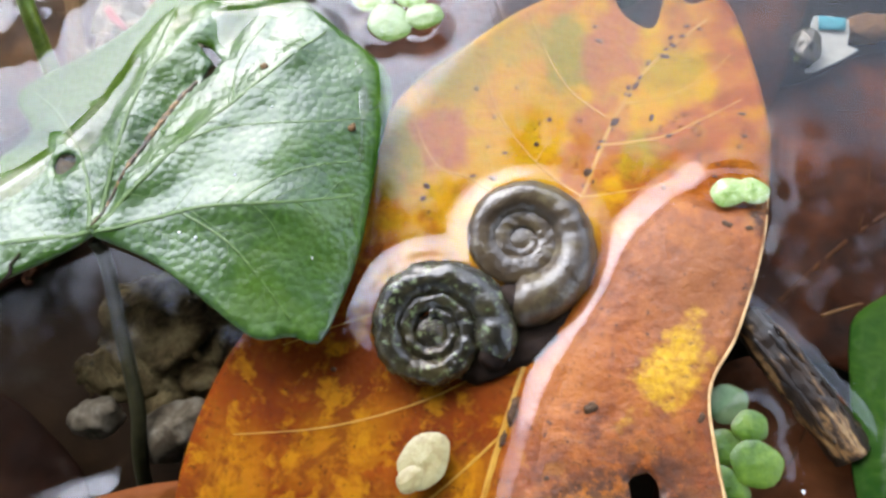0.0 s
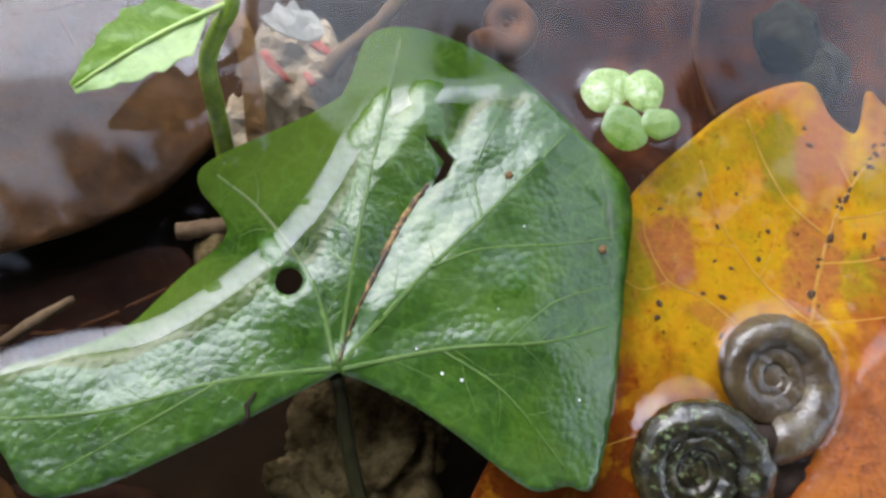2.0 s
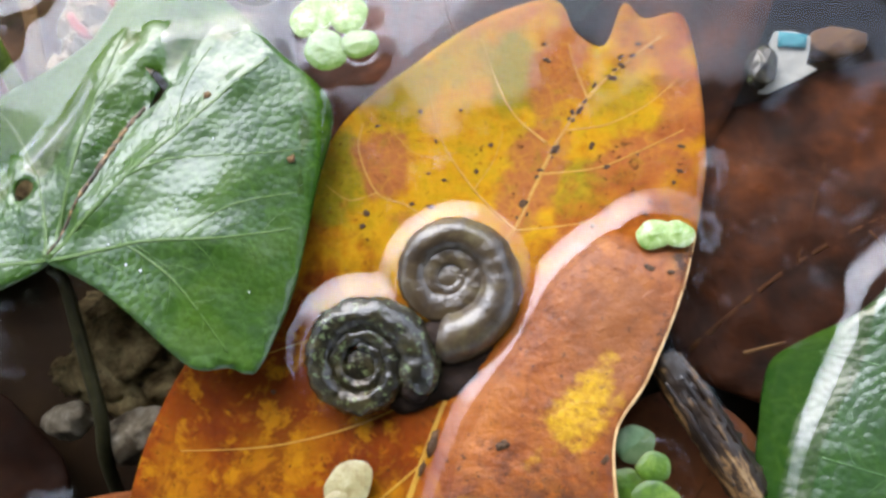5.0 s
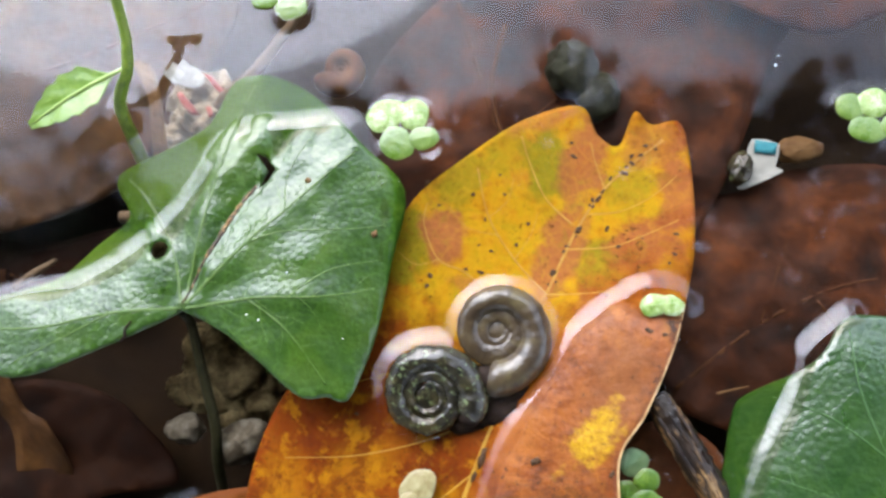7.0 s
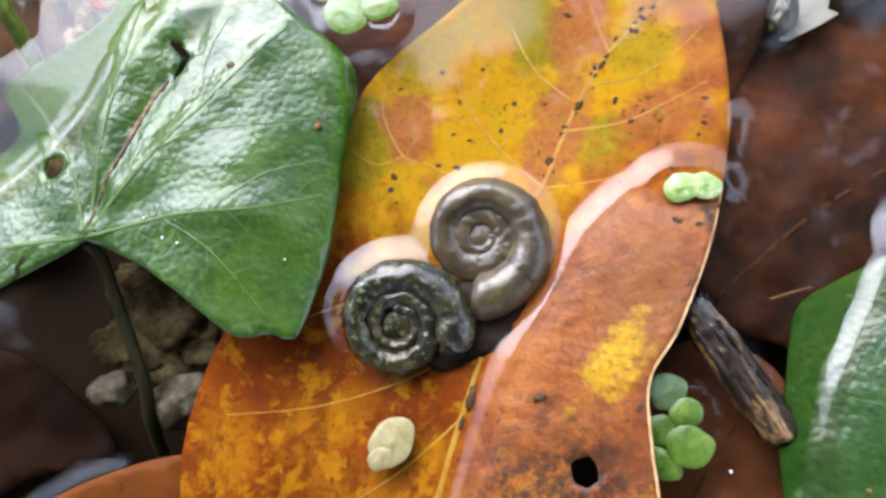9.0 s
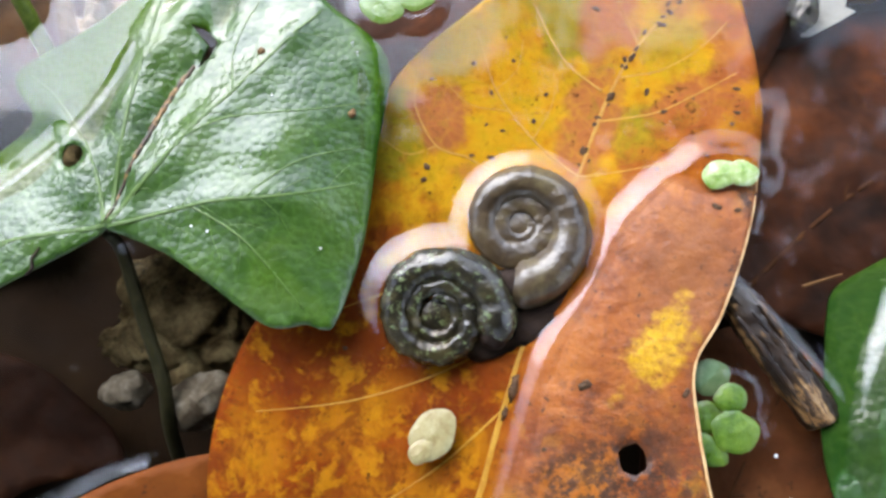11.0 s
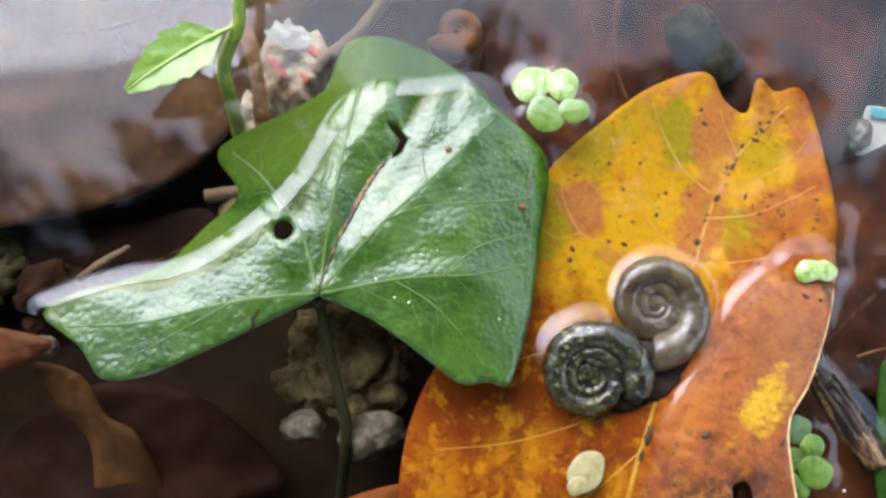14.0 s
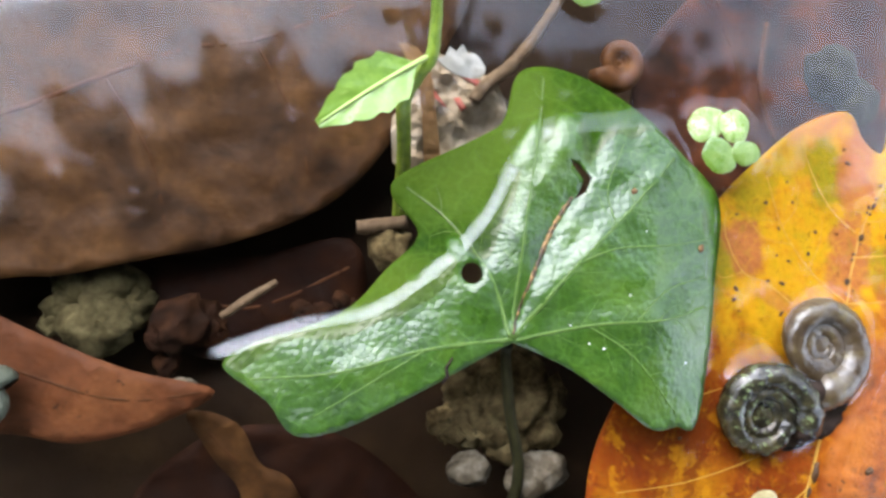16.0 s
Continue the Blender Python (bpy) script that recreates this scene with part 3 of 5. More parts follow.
# ---- plan of the leaves (millimetres) ----
ivy_edge = curve([(-39.8, 3.9), (-48.2, -0.5), (-54.5, -3.6), (-60, -6), (-65, -6.4), (-68.1, -2.6), (-73.2, 1.4), (-69, 4.2), (-64.4, 5.6), (-58.8, 8.2),
                  (-54.6, 12.8), (-50.5, 17.5), (-53.8, 22.5), (-52, 25.6), (-41.5, 31), (-39.3, 33.5), (-37.4, 39.3), (-33.3, 40.7), (-27.4, 39), (-21.3, 34.6),
                  (-16.3, 29.6), (-9.8, 23.4), (-10.8, 13), (-12.1, 3), (-13.7, -3), (-15.0, -6.2), (-16.2, -6.6), (-17.8, -6.1), (-20.4, -6.5), (-22.2, -5.9), (-25.1, -3.8), (-28.6, -1.2), (-33, 1.6), (-38.8, 4.0)], 5)
ivy_shore = [(-73.3, 1.9), (-64.5, 5.1), (-55.6, 7.1), (-47.2, 13), (-42.9, 17.5), (-40.3, 21.3), (-37, 27.5), (-33.1, 30.8), (-26.6, 31.7), (-19.1, 32.4), (-15.3, 27.5), (-12.6, 22), (-12.8, 9.7), (-13.6, 0.5)]
ivy_z = ruffled(folded(relief(bank(ivy_shore[:10], 0.75, 1.35, -0.4, 1) + bank(ivy_shore[10:], 0.65, 1.3, -0.1, 1, 2.0) + [(-39.6, 4, 1.2), (-65, -6, 1.5), (-68, -2.6, 1.1), (-73, 1.6, 0.1), (-54.5, -3.6, 1.9), (-48, -0.5, 1.7), (-58, 2, 1.2), (-53.8, 22.5, -2.6), (-49.5, 18, -1.6),
                (-37.4, 39.3, -2.4), (-33, 40, -2.4), (-27, 38.5, -1.9), (-44, 28, -2.0), (-58.8, 8, -1), (-26, 14, 3.4), (-20, 5, 3.6), (-30, 12, 2.6), (-20, -5.5, 2.6), (-16, -5.5, 1.8),
                (-27, 0, 2.9), (-25, 24, 1.5), (-33, 20, 1.0), (-30, 25.4, 0.55), (-44.2, 12.6, 0.6), (-9.8, 23, -0.4), (-10.6, 13, -0.2), (-11.4, 3, -0.05), (-13.7, -3, 0.9), (-15.2, -6, 1.6)]), [([(-39.2, 4.8), (-32, 13), (-25, 20), (-20, 25.5)], 0.5, 1.7), ([(-38.5, 7), (-36.2, 13.4), (-33.6, 18.8), (-31, 22.8)], -0.6, 1.0), ([(-42, 8), (-44, 13), (-48, 18)], 0.45, 1.1), ([(-37, 27), (-35, 35)], 0.4, 1.0), ([(-20, 25.5), (-16.6, 30)], 0.3, 1.1), ([(-42.4, 15), (-40.6, 19), (-39.6, 24)], -0.5, 1.5), ([(-28.6, 27), (-27, 33)], -0.7, 1.7), ([(-23, 29), (-22, 33)], -0.35, 1.2), ([(-52, 6.5), (-47, 11)], -0.25, 1.5), ([(-31.5, 28.5), (-32, 33)], 0.35, 1.2), ([(-39, 4.5), (-29, 6.5), (-20, 7.2)], 0.25, 1.4),
                ([(-36.5, 10), (-38.2, 17), (-36, 24)], 0.5, 1.5), ([(-34.5, 25), (-33, 29)], 0.35, 1.2), ([(-44, 3.4), (-52, 2.4), (-60, 0.4)], 0.25, 1.5)]), 0.22, 3)
orange_edge = curve([(14.9, 38.7), (6.8, 36.1), (-1.2, 30.1), (-9, 22.6), (-14, 12), (-20, 2), (-26, -8), (-28.4, -17), (-28, -26), (-24, -38), (-15, -50), (-3, -58), (10, -52), (19, -40),
                     (22.6, -28), (22.2, -24.7), (21.3, -17.1), (21.3, -10.6), (24.2, -5.5), (27.6, 2.7), (29.6, 10), (30.8, 17), (31.2, 26.6), (29.9, 36.6), (25.5, 36.4), (23, 38.3), (20.8, 32.8), (17.5, 34.4)], 5)
crease = [(30.6, 16.3), (22.6, 12.2), (18.7, 8), (14.9, 4.2), (11.8, -1.9), (7.3, -8.6), (5, -14.4), (2.8, -21.6), (1.4, -26.5), (-1, -38)]
orange_z = ruffled(relief(bank(crease[2:], 1.0, 1.3, -0.7, -1) + [(22.6, 12.4, -0.6), (26, 13.2, -1.0), (30, 13, -0.8), (24, 5.8, 1.35), (28, 5.8, 1.3), (21.2, 7.0, 1.25), (15, 38, -5.2), (7, 35, -4.6), (-5, 24, -3.6), (-9, 15, -3), (12, 13, -3.4), (15, 20, -4.1), (22, 33, -5.2), (29, 34, -5.6), (30, 25, -3.6),
                   (30.5, 17, -0.6), (0, 8, -3), (-4, -4, -3), (5, 3, -2.8), (-26, -10, -3), (-17, -8, -3), (-28, -22, -1.2), (-6, -18, -1.9), (-14, -30, -1.5), (14.5, -19.5, 1.5), (21.5, -14, 1.8),
                   (24, -5, 1.8), (27.6, 3, 1.0), (26, 9.2, -0.9), (23, 10.4, -0.7), (29.8, 8, 0.5), (18, -3, 1.3), (12, -12, 1.4), (8, -25, 1.5), (22, -28, 2.2), (10, -50, 2), (20, 14, -2.3), (24, 18, -2.6)]), 0.18, 5)
second_edge = curve([(34, -18.6), (35.3, -10), (36.1, -5.7), (37.3, -2.7), (40.7, -0.4), (44.1, 1.6), (47, 4.4), (49.2, 8.3), (52, 9.4), (58, 8.5), (66, 3), (70, -10), (66, -28), (52, -38), (40, -34), (35, -26)], 5)
second_shore = [(50.5, 9.2), (48.2, 7.2), (45.4, 4.4), (44.2, -0.1), (41.3, -6.5), (38.8, -12.7), (37.8, -17.6), (37, -26)]
second_z = ruffled(relief(bank(second_shore, 1.36, 1.9, -0.4, -1) + [(34.5, -16, -1.8), (35.8, -7, -2.2), (38, -2.5, -2.2), (42, 0.4, -1.6), (52, -5, 3.4), (60, 0, 3.0), (50, -20, 3.0), (56, 6, 1.9), (62, -25, 2), (45, -32, 1.9), (47, -8, 2.5), (52, 9.2, 0.5)]), 0.25, 7)

# ---- water: level, drawn up in a meniscus along whatever stands out of it ----
SNAILS = [(-4.1, -4.0, 6.5, 6.1), (5.2, 3.0, 6.3, 6.9)]


def rings_of(cx, cy, r, n=28):
    a = np.linspace(0, 2 * math.pi, n, endpoint=False)
    return np.column_stack([cx + r * np.cos(a), cy + r * np.sin(a)])


def axis(lo, hi, step, far):
    out, x, d = list(np.arange(lo, hi + 0.01, step)), hi, step
    right, left = [], []
    while x < far:
        d *= 1.35
        x += d
        right.append(x)
    x, d = lo, step
    while x > -far:
        d *= 1.35
        x -= d
        left.append(x)
    return np.array(left[::-1] + out + right)


def build_water():
    xs, ys = axis(-112, 66, 0.55, 1600), axis(-46, 66, 0.55, 1600)
    gx, gy = np.meshgrid(xs, ys)
    p = np.stack([gx.ravel(), gy.ravel()], 1)
    z = np.zeros(len(p))
    near = (p[:, 0] > -112) & (p[:, 0] < 70) & (p[:, 1] > -48) & (p[:, 1] < 66)
    q = p[near]
    h = np.zeros(len(q))
    ivy_line, crease_line, second_line = curve(ivy_shore, 5, False), curve(crease[2:], 5, False), curve(second_shore, 5, False)
    ivy_land = np.vstack([ivy_line, [(-15, -6), (-21, -3.4), (-33, 2), (-39, 4), (-48, -0.5), (-60, -6), (-68, -2.6)]])
    crease_land = np.vstack([crease_line, [(10, -50), (22, -28), (21.3, -14), (24.2, -5.5), (29.4, 6.0)]])
    second_land = np.vstack([second_line, [(52, -38), (70, -10), (60, 8)]])
    under_line = curve([(-34, -20.8), (-38.3, -22), (-45, -25.8), (-52, -30.5), (-58, -37)], 5, False)
    puddle = rings_of(0, 0, 1.0, 24) * (4.0, 2.3) + (25.7, 9.2)
    ivy_right = curve(ivy_shore[10:], 5, False)
    lines = [(curve(ivy_shore[:11], 5, False), 0.74, 2.4, False, ivy_land), (ivy_right, 0.68, 2.0, False, ivy_land), (crease_line, 1.02, 2.5, False, crease_land), (second_line, 1.4, 2.6, False, second_land),
             (under_line, 0.6, 2.8, False, np.vstack([under_line, [(-40, -60), (-15, -50)]])),
             (curve([(25.6, -2.6), (30.5, -8), (35.6, -14.6)], 5, False), 0.5, 2.2, False, None), (curve([(27.6, 2.7), (29.8, 10), (31.2, 16.5)], 5, False), 0.45, 2.2, False, None),
             (puddle, 1.1, 2.6, True, puddle), (curve([(17.6, 6.8), (19.4, 8.4), (21.6, 9.6), (23.0, 11.0)], 5, False), 1.05, 2.6, False, puddle), (rings_of(-52.8, 33.0, 1.1, 12), 0.5, 2.0, True, None)]
    for x, y, rx, ry in SNAILS:
        ring = rings_of(0, 0, 0.97) * (rx, ry) + (x, y)
        lines.append((ring, 1.15, 2.8, True, ring))
    for x, y in ((-12.3, 33.7), (-8.2, 33.6), (-10.9, 29.3), (-6.6, 29.6), (51.2, 38), (54.2, 38.8), (53.2, 34.7), (-29, 50.3), (25.1, -13.8), (25.4, -17.4)):
        lines.append((rings_of(x, y, 2.0, 12), 0.5, 1.8, True, None))
    for line, high, reach, closed, land in lines:
        d = away(q, line, closed)
        r = np.full(len(q), reach)
        if land is not None:
            r[inside(q, land)] = 14.0
        h = np.maximum(h, high * np.maximum(1 - d / r, 0) ** 1.5)
    z[near] = h
    verts = np.column_stack([p, z]) * MM
    nx, ny = len(xs), len(ys)
    i = (np.arange(ny - 1)[:, None] * nx + np.arange(nx - 1)[None]).ravel()
    me = from_data("water", verts, np.stack([i, i + 1, i + nx + 1, i + nx], 1).tolist(), WATER)
    return tagged(new("water", me), "clear brown pond water drawn up round leaves and snails", "water", kind="structure")


build_water()


def build_ground():
    xs, ys = axis(-140, 100, 4, 90000), axis(-80, 100, 4, 90000)
    gx, gy = np.meshgrid(xs, ys)
    r = np.hypot(gx, gy)
    z = -21 + np.array([3.5 * noise.noise((a * 0.05, b * 0.05, 0)) + 1.2 * noise.noise((a * 0.2, b * 0.2, 4)) for a, b in zip(gx.ravel(), gy.ravel())]).reshape(gx.shape)
    rise = np.clip((r - 700) / 700, 0, 1)
    z = z + 190 * rise * rise * (3 - 2 * rise)
    verts = np.column_stack([gx.ravel(), gy.ravel(), z.ravel()]) * MM
    nx, ny = len(xs), len(ys)
    i = (np.arange(ny - 1)[:, None] * nx + np.arange(nx - 1)[None]).ravel()
    me = from_data("ground", verts, np.stack([i, i + 1, i + nx + 1, i + nx], 1).tolist(), MUD)
    return tagged(new("ground", me), "dark muddy pond bed rising to a bank", "ground", kind="structure")


build_ground()


# ---- trees round the pond, out of view: they darken reflections and narrow the sky ----
def tree(x, y, height, crown, leaves, seed):
    """crown: centre x, y, z and radii, in metres."""
    rng = np.random.RandomState(seed)
    t = tagged(new("tree"), "dark leafy tree out of view, limiting the sky over the pond", "tree", "trees round the pond")
    t.location = (x, y, 0.1)
    cx, cy, cz, rx, ry, rz = crown
    trunk = np.array([(x, y, 0.05), (x * 0.97, y * 0.97, height * 0.4), (x * 0.85 + cx * 0.15, y * 0.85 + cy * 0.15, height * 0.75), (x * 0.5 + cx * 0.5, y * 0.5 + cy * 0.5, cz)])
    v, f = rod(curve(trunk, 6, False) * 1000, (160, 120, 80, 30), 10, 1.0, seed, 0.06)
    part("trunk", from_data("trunk", v, f, TREE_BARK), t)
    for i in range(7):
        a, s = rng.uniform(0, 2 * math.pi), rng.uniform(0.5, 0.9)
        end = np.array((cx + math.cos(a) * rx * s, cy + math.sin(a) * ry * s, cz + rng.uniform(-0.3, 0.5) * rz))
        start = trunk[2] * (1 - i / 14) + trunk[3] * (i / 14)
        v, f = rod(curve([start, (start + end) / 2 + (0, 0, 0.2), end], 5, False) * 1000, (50, 30, 10), 6)
        part("limb", from_data("limb", v, f, TREE_BARK), t)
    # tufts of leaves at the limbs' ends, drawn out to the crown's edge
    tufts = max(leaves // 60, 1)
    d = rng.normal(size=(tufts, 3))
    d /= np.linalg.norm(d, axis=1)[:, None]
    c = d * rng.uniform(0.1, 1.0, (tufts, 1)) ** 0.45 * (rx, ry, rz)
    p, out = np.repeat(c, 60, 0), np.repeat(c / np.linalg.norm(c, axis=1)[:, None], 60, 0)
    p = p + rng.normal(size=p.shape) * (0.13, 0.13, 0.1) + out * rng.uniform(-0.3, 0.5, (len(p), 1)) + (cx, cy, cz)
    n = len(p)
    u = rng.normal(size=(n, 3))
    u /= np.linalg.norm(u, axis=1)[:, None]
    w = np.cross(u, rng.normal(size=(n, 3)))
    w /= np.linalg.norm(w, axis=1)[:, None]
    u, w = u * rng.uniform(0.06, 0.12, (n, 1)), w * rng.uniform(0.03, 0.06, (n, 1))
    verts = np.stack([p - u, p + w, p + u, p - w], 1).reshape(-1, 3)
    faces = np.arange(4 * n).reshape(n, 4).tolist()
    part("crown", from_data("crown", verts, faces, FOLIAGE, False), t)
    return t


tree(0.8, -3.2, 4.0, (0.25, -1.3, 4.2, 1.9, 2.2, 0.7), 24000, 1)
# side crowns and outer ring added only to shut out sky light
tree(-3.8, -3.2, 4.0, (-2.5, -1.0, 4.0, 1.8, 1.7, 0.8), 15000, 12)
tree(4.0, -3.4, 4.0, (3.0, -2.5, 4.0, 2.0, 1.6, 0.8), 15000, 13)
for x, y, r, z, seed in ((-4.6, -2.6, 1.9, 3.0, 2), (4.8, -4.0, 1.9, 3.0, 3), (-1.9, -4.6, 2.1, 2.6, 4), (2.4, -4.6, 2.1, 2.6, 5), (6.4, 2.6, 1.8, 1.8, 7), (-6.6, 1.2, 1.6, 1.5, 6),
                         (-5.6, 5.8, 1.9, 1.5, 8), (-1.6, 8.2, 2.1, 1.5, 9), (2.6, 7.8, 2.0, 1.5, 10)):
    tree(x, y, z + 0.6, (x * 0.94, y * 0.94, z, r, r, z * 0.8), 9000, seed)


def shrub(root, crown, leaves, seed):
    """A low bush, added out of view to darken the water's reflection; its limbs arch out from the bank. crown: centre
    x, y, z, radii and depth, in metres.
    """
    rng = np.random.RandomState(seed)
    t = tagged(new("shrub"), "unseen small-leaved shrub added to mask sky in the water's reflection", "shrub")
    t.location = root
    cx, cy, cz, rx, ry, deep = crown
    base, heart = np.array(root), np.array((cx, cy - ry * 0.7, cz + 0.05))
    v, f = rod(curve([base, (base + heart) / 2 + (0, 0, 0.1), heart], 8, False) * 1000, (16, 12, 8), 9, 1.0, seed, 0.08)
    part("trunk", from_data("trunk", v, f, TREE_BARK), t)
    for i in range(15):
        a = radians(-40 + 260 * i / 14)
        end = np.array((cx + math.cos(a) * rx * 0.93, cy + math.sin(a) * ry * 0.93, cz))
        v, f = rod(curve([heart, (heart * 0.55 + end * 0.45) + (0, 0, 0.04), end], 6, False) * 1000, (6, 4, 1.2), 6)
        part("limb", from_data("limb", v, f, TREE_BARK), t)
    a = rng.uniform(0, 2 * math.pi, leaves)
    rim = np.array([1 + 0.14 * noise.noise((math.cos(q) * 5, math.sin(q) * 5, seed)) + 0.13 * noise.noise((math.cos(q) * 15, math.sin(q) * 15, seed)) for q in a])
    r = np.sqrt(rng.uniform(0, 1, leaves)) * rim
    p = np.column_stack([cx + rx * r * np.cos(a), cy + ry * r * np.sin(a), cz + rng.normal(size=leaves) * deep * (1.2 - 0.7 * np.minimum(r, 1))])
    u = np.column_stack([np.cos(a), np.sin(a), np.zeros(leaves)]) + rng.normal(size=(leaves, 3)) * (0.5, 0.5, 0.3)
    u /= np.linalg.norm(u, axis=1)[:, None]
    w = np.cross(u, np.array((0, 0, 1.0)) + rng.normal(size=(leaves, 3)) * 0.4)
    w /= np.linalg.norm(w, axis=1)[:, None]
    u, w = u * rng.uniform(0.009, 0.017, (leaves, 1)), w * rng.uniform(0.004, 0.008, (leaves, 1))
    verts = np.stack([p - u, p + w, p + u, p - w], 1).reshape(-1, 3)
    part("crown", from_data("crown", verts, np.arange(4 * leaves).reshape(leaves, 4).tolist(), FOLIAGE, False), t)
    return t


# unseen stand-in for the near dark shape mirrored in the water
shrub((0.25, -1.5, 0.14), (0.08, -0.2, 0.45, 0.45, 0.43, 0.03), 15000, 31)


# ---- the leaves ----
def leaf(name, outline, height, mat, thick, step, label, base, holes=(), wave=0.12, seed=0, blade_label=""):
    t = thing(name, *base, label, "leaf")
    v, f = sheet(outline, height, thick, step, holes, wave, seed)
    part("blade", from_data("blade", v, f, mat), t, blade_label)
    return t


def veins(t, rows, height, mat, lift=0.0):
    for pts, r0, r1 in rows:
        v, f = vein(pts, height, r0, r1, lift)
        part("vein", from_data("vein", v, f, mat), t)


hole_a = rings_of(-44.2, 12.6, 1.35, 12) * (1, 1)
slit = np.array([(-31.6, 27.5), (-30.2, 27.1), (-28.5, 25.3), (-29.3, 23.4), (-30.8, 22.3), (-30.0, 24.0), (-29.6, 25.0), (-30.7, 26.3)])
ivy = leaf("ivy_leaf", ivy_edge, ivy_z, IVY, 0.35, 0.8, "glossy dark green ivy leaf, torn and half sunk in water", (-39.6, 4, -8), [hole_a, slit], 0.0, 3)
veins(ivy, [([(-39.4, 4.6), (-50, 3.2), (-60, 0.6), (-70, -0.2)], 0.4, 0.12), ([(-39.6, 4.8), (-42.0, 12.4), (-47.2, 19.5), (-52, 23.5)], 0.4, 0.12), ([(-39.3, 4.8), (-38, 16), (-36, 28), (-34, 39)], 0.4, 0.12),
            ([(-39.2, 4.8), (-32, 13), (-25, 20), (-17, 28.5)], 0.45, 0.12), ([(-39, 4.5), (-29, 6.5), (-20, 7.2), (-12.8, 9)], 0.35, 0.1), ([(-30, 6.4), (-24, 2.5), (-18, -4.5)], 0.25, 0.08),
            ([(-31, 14), (-26, 16), (-18, 16.8), (-12, 18)], 0.22, 0.07), ([(-26, 19), (-26.5, 24), (-24, 30)], 0.22, 0.07), ([(-50, 3.2), (-57, -1), (-63, -4.5)], 0.22, 0.07), ([(-24, 6.9), (-19, 11), (-12.5, 13)], 0.2, 0.06)], ivy_z, IVY_VEIN, 0.02)
def side_veins(line, count, reach, lean, seed):
    """Short side branches that leave a main vein left and right by turns."""
    rng = np.random.RandomState(seed)
    p = curve(line, 10, False)
    rows = []
    for i in range(count):
        k = int(len(p) * (0.15 + 0.75 * (i + rng.uniform(0, 0.5)) / count))
        d = p[min(k + 2, len(p) - 1)] - p[k - 2]
        a = math.atan2(d[1], d[0]) + radians(lean + rng.uniform(-12, 12)) * (1 if i % 2 else -1)
        l = reach * rng.uniform(0.6, 1.1) * (1 - 0.4 * i / count)
        b = a + radians(rng.uniform(-22, 22))
        mid = p[k] + l * 0.5 * np.array((math.cos(a), math.sin(a)))
        rows.append(([tuple(p[k]), tuple(mid), tuple(mid + l * 0.5 * np.array((math.cos(b), math.sin(b))))], 0.09, 0.03))
    return rows


def kept_inside(rows, outline, holes=()):
    return [r for r in rows if inside(np.array(r[0]), outline).all() and not any(inside(np.array(r[0]), h).any() for h in holes)]


veins(ivy, kept_inside(side_veins([(-39.2, 4.8), (-32, 13), (-25, 20), (-17, 28.5)], 9, 7.5, 48, 1) + side_veins([(-39, 4.5), (-29, 6.5), (-20, 7.2), (-12.8, 9)], 8, 6.5, 46, 2)
                       + side_veins([(-39.4, 4.6), (-50, 3.2), (-60, 0.6), (-70, -0.2)], 8, 5, 42, 3) + side_veins([(-30, 6.4), (-24, 2.5), (-18, -4.5)], 5, 4.5, 45, 4) + side_veins([(-39.3, 4.8), (-38, 16), (-36, 28), (-34, 39)], 8, 5, 48, 5)
                       + side_veins([(-39.6, 4.8), (-42.0, 12.4), (-47.2, 19.5), (-52, 23.5)], 6, 5, 46, 6), ivy_edge, (hole_a, slit)), ivy_z, IVY_VEIN, 0.015)
crack = curve([(-39.3, 5.2), (-37.9, 9.5), (-36.2, 13.4), (-33.6, 18.8), (-31, 22.8)], 8, False)
v, f = rod(np.column_stack([crack, ivy_z(crack) + 0.12]), (0.1, 0.17, 0.24, 0.32, 0.2), 6, 0.4, 4, 0.6)
part("torn_edge", from_data("torn_edge", v, f, DARK_CRACK), ivy, "brown ragged tear along the midrib")
v, f = rod(curve([(-39.6, 3.9, 1.0), (-39.2, 2.6, -1.2), (-38.4, -1.6, -3.0), (-37.6, -5.4, -4.4), (-36.4, -9.8, -5.6), (-35.8, -13.0, -6.6), (-36.0, -17.5, -9), (-37, -26, -18)], 6, False), (0.65, 0.75, 0.8, 0.8), 10)
part("petiole", from_data("petiole", v, f, STEM_DARK), ivy, "dark leaf stalk going down into the water")

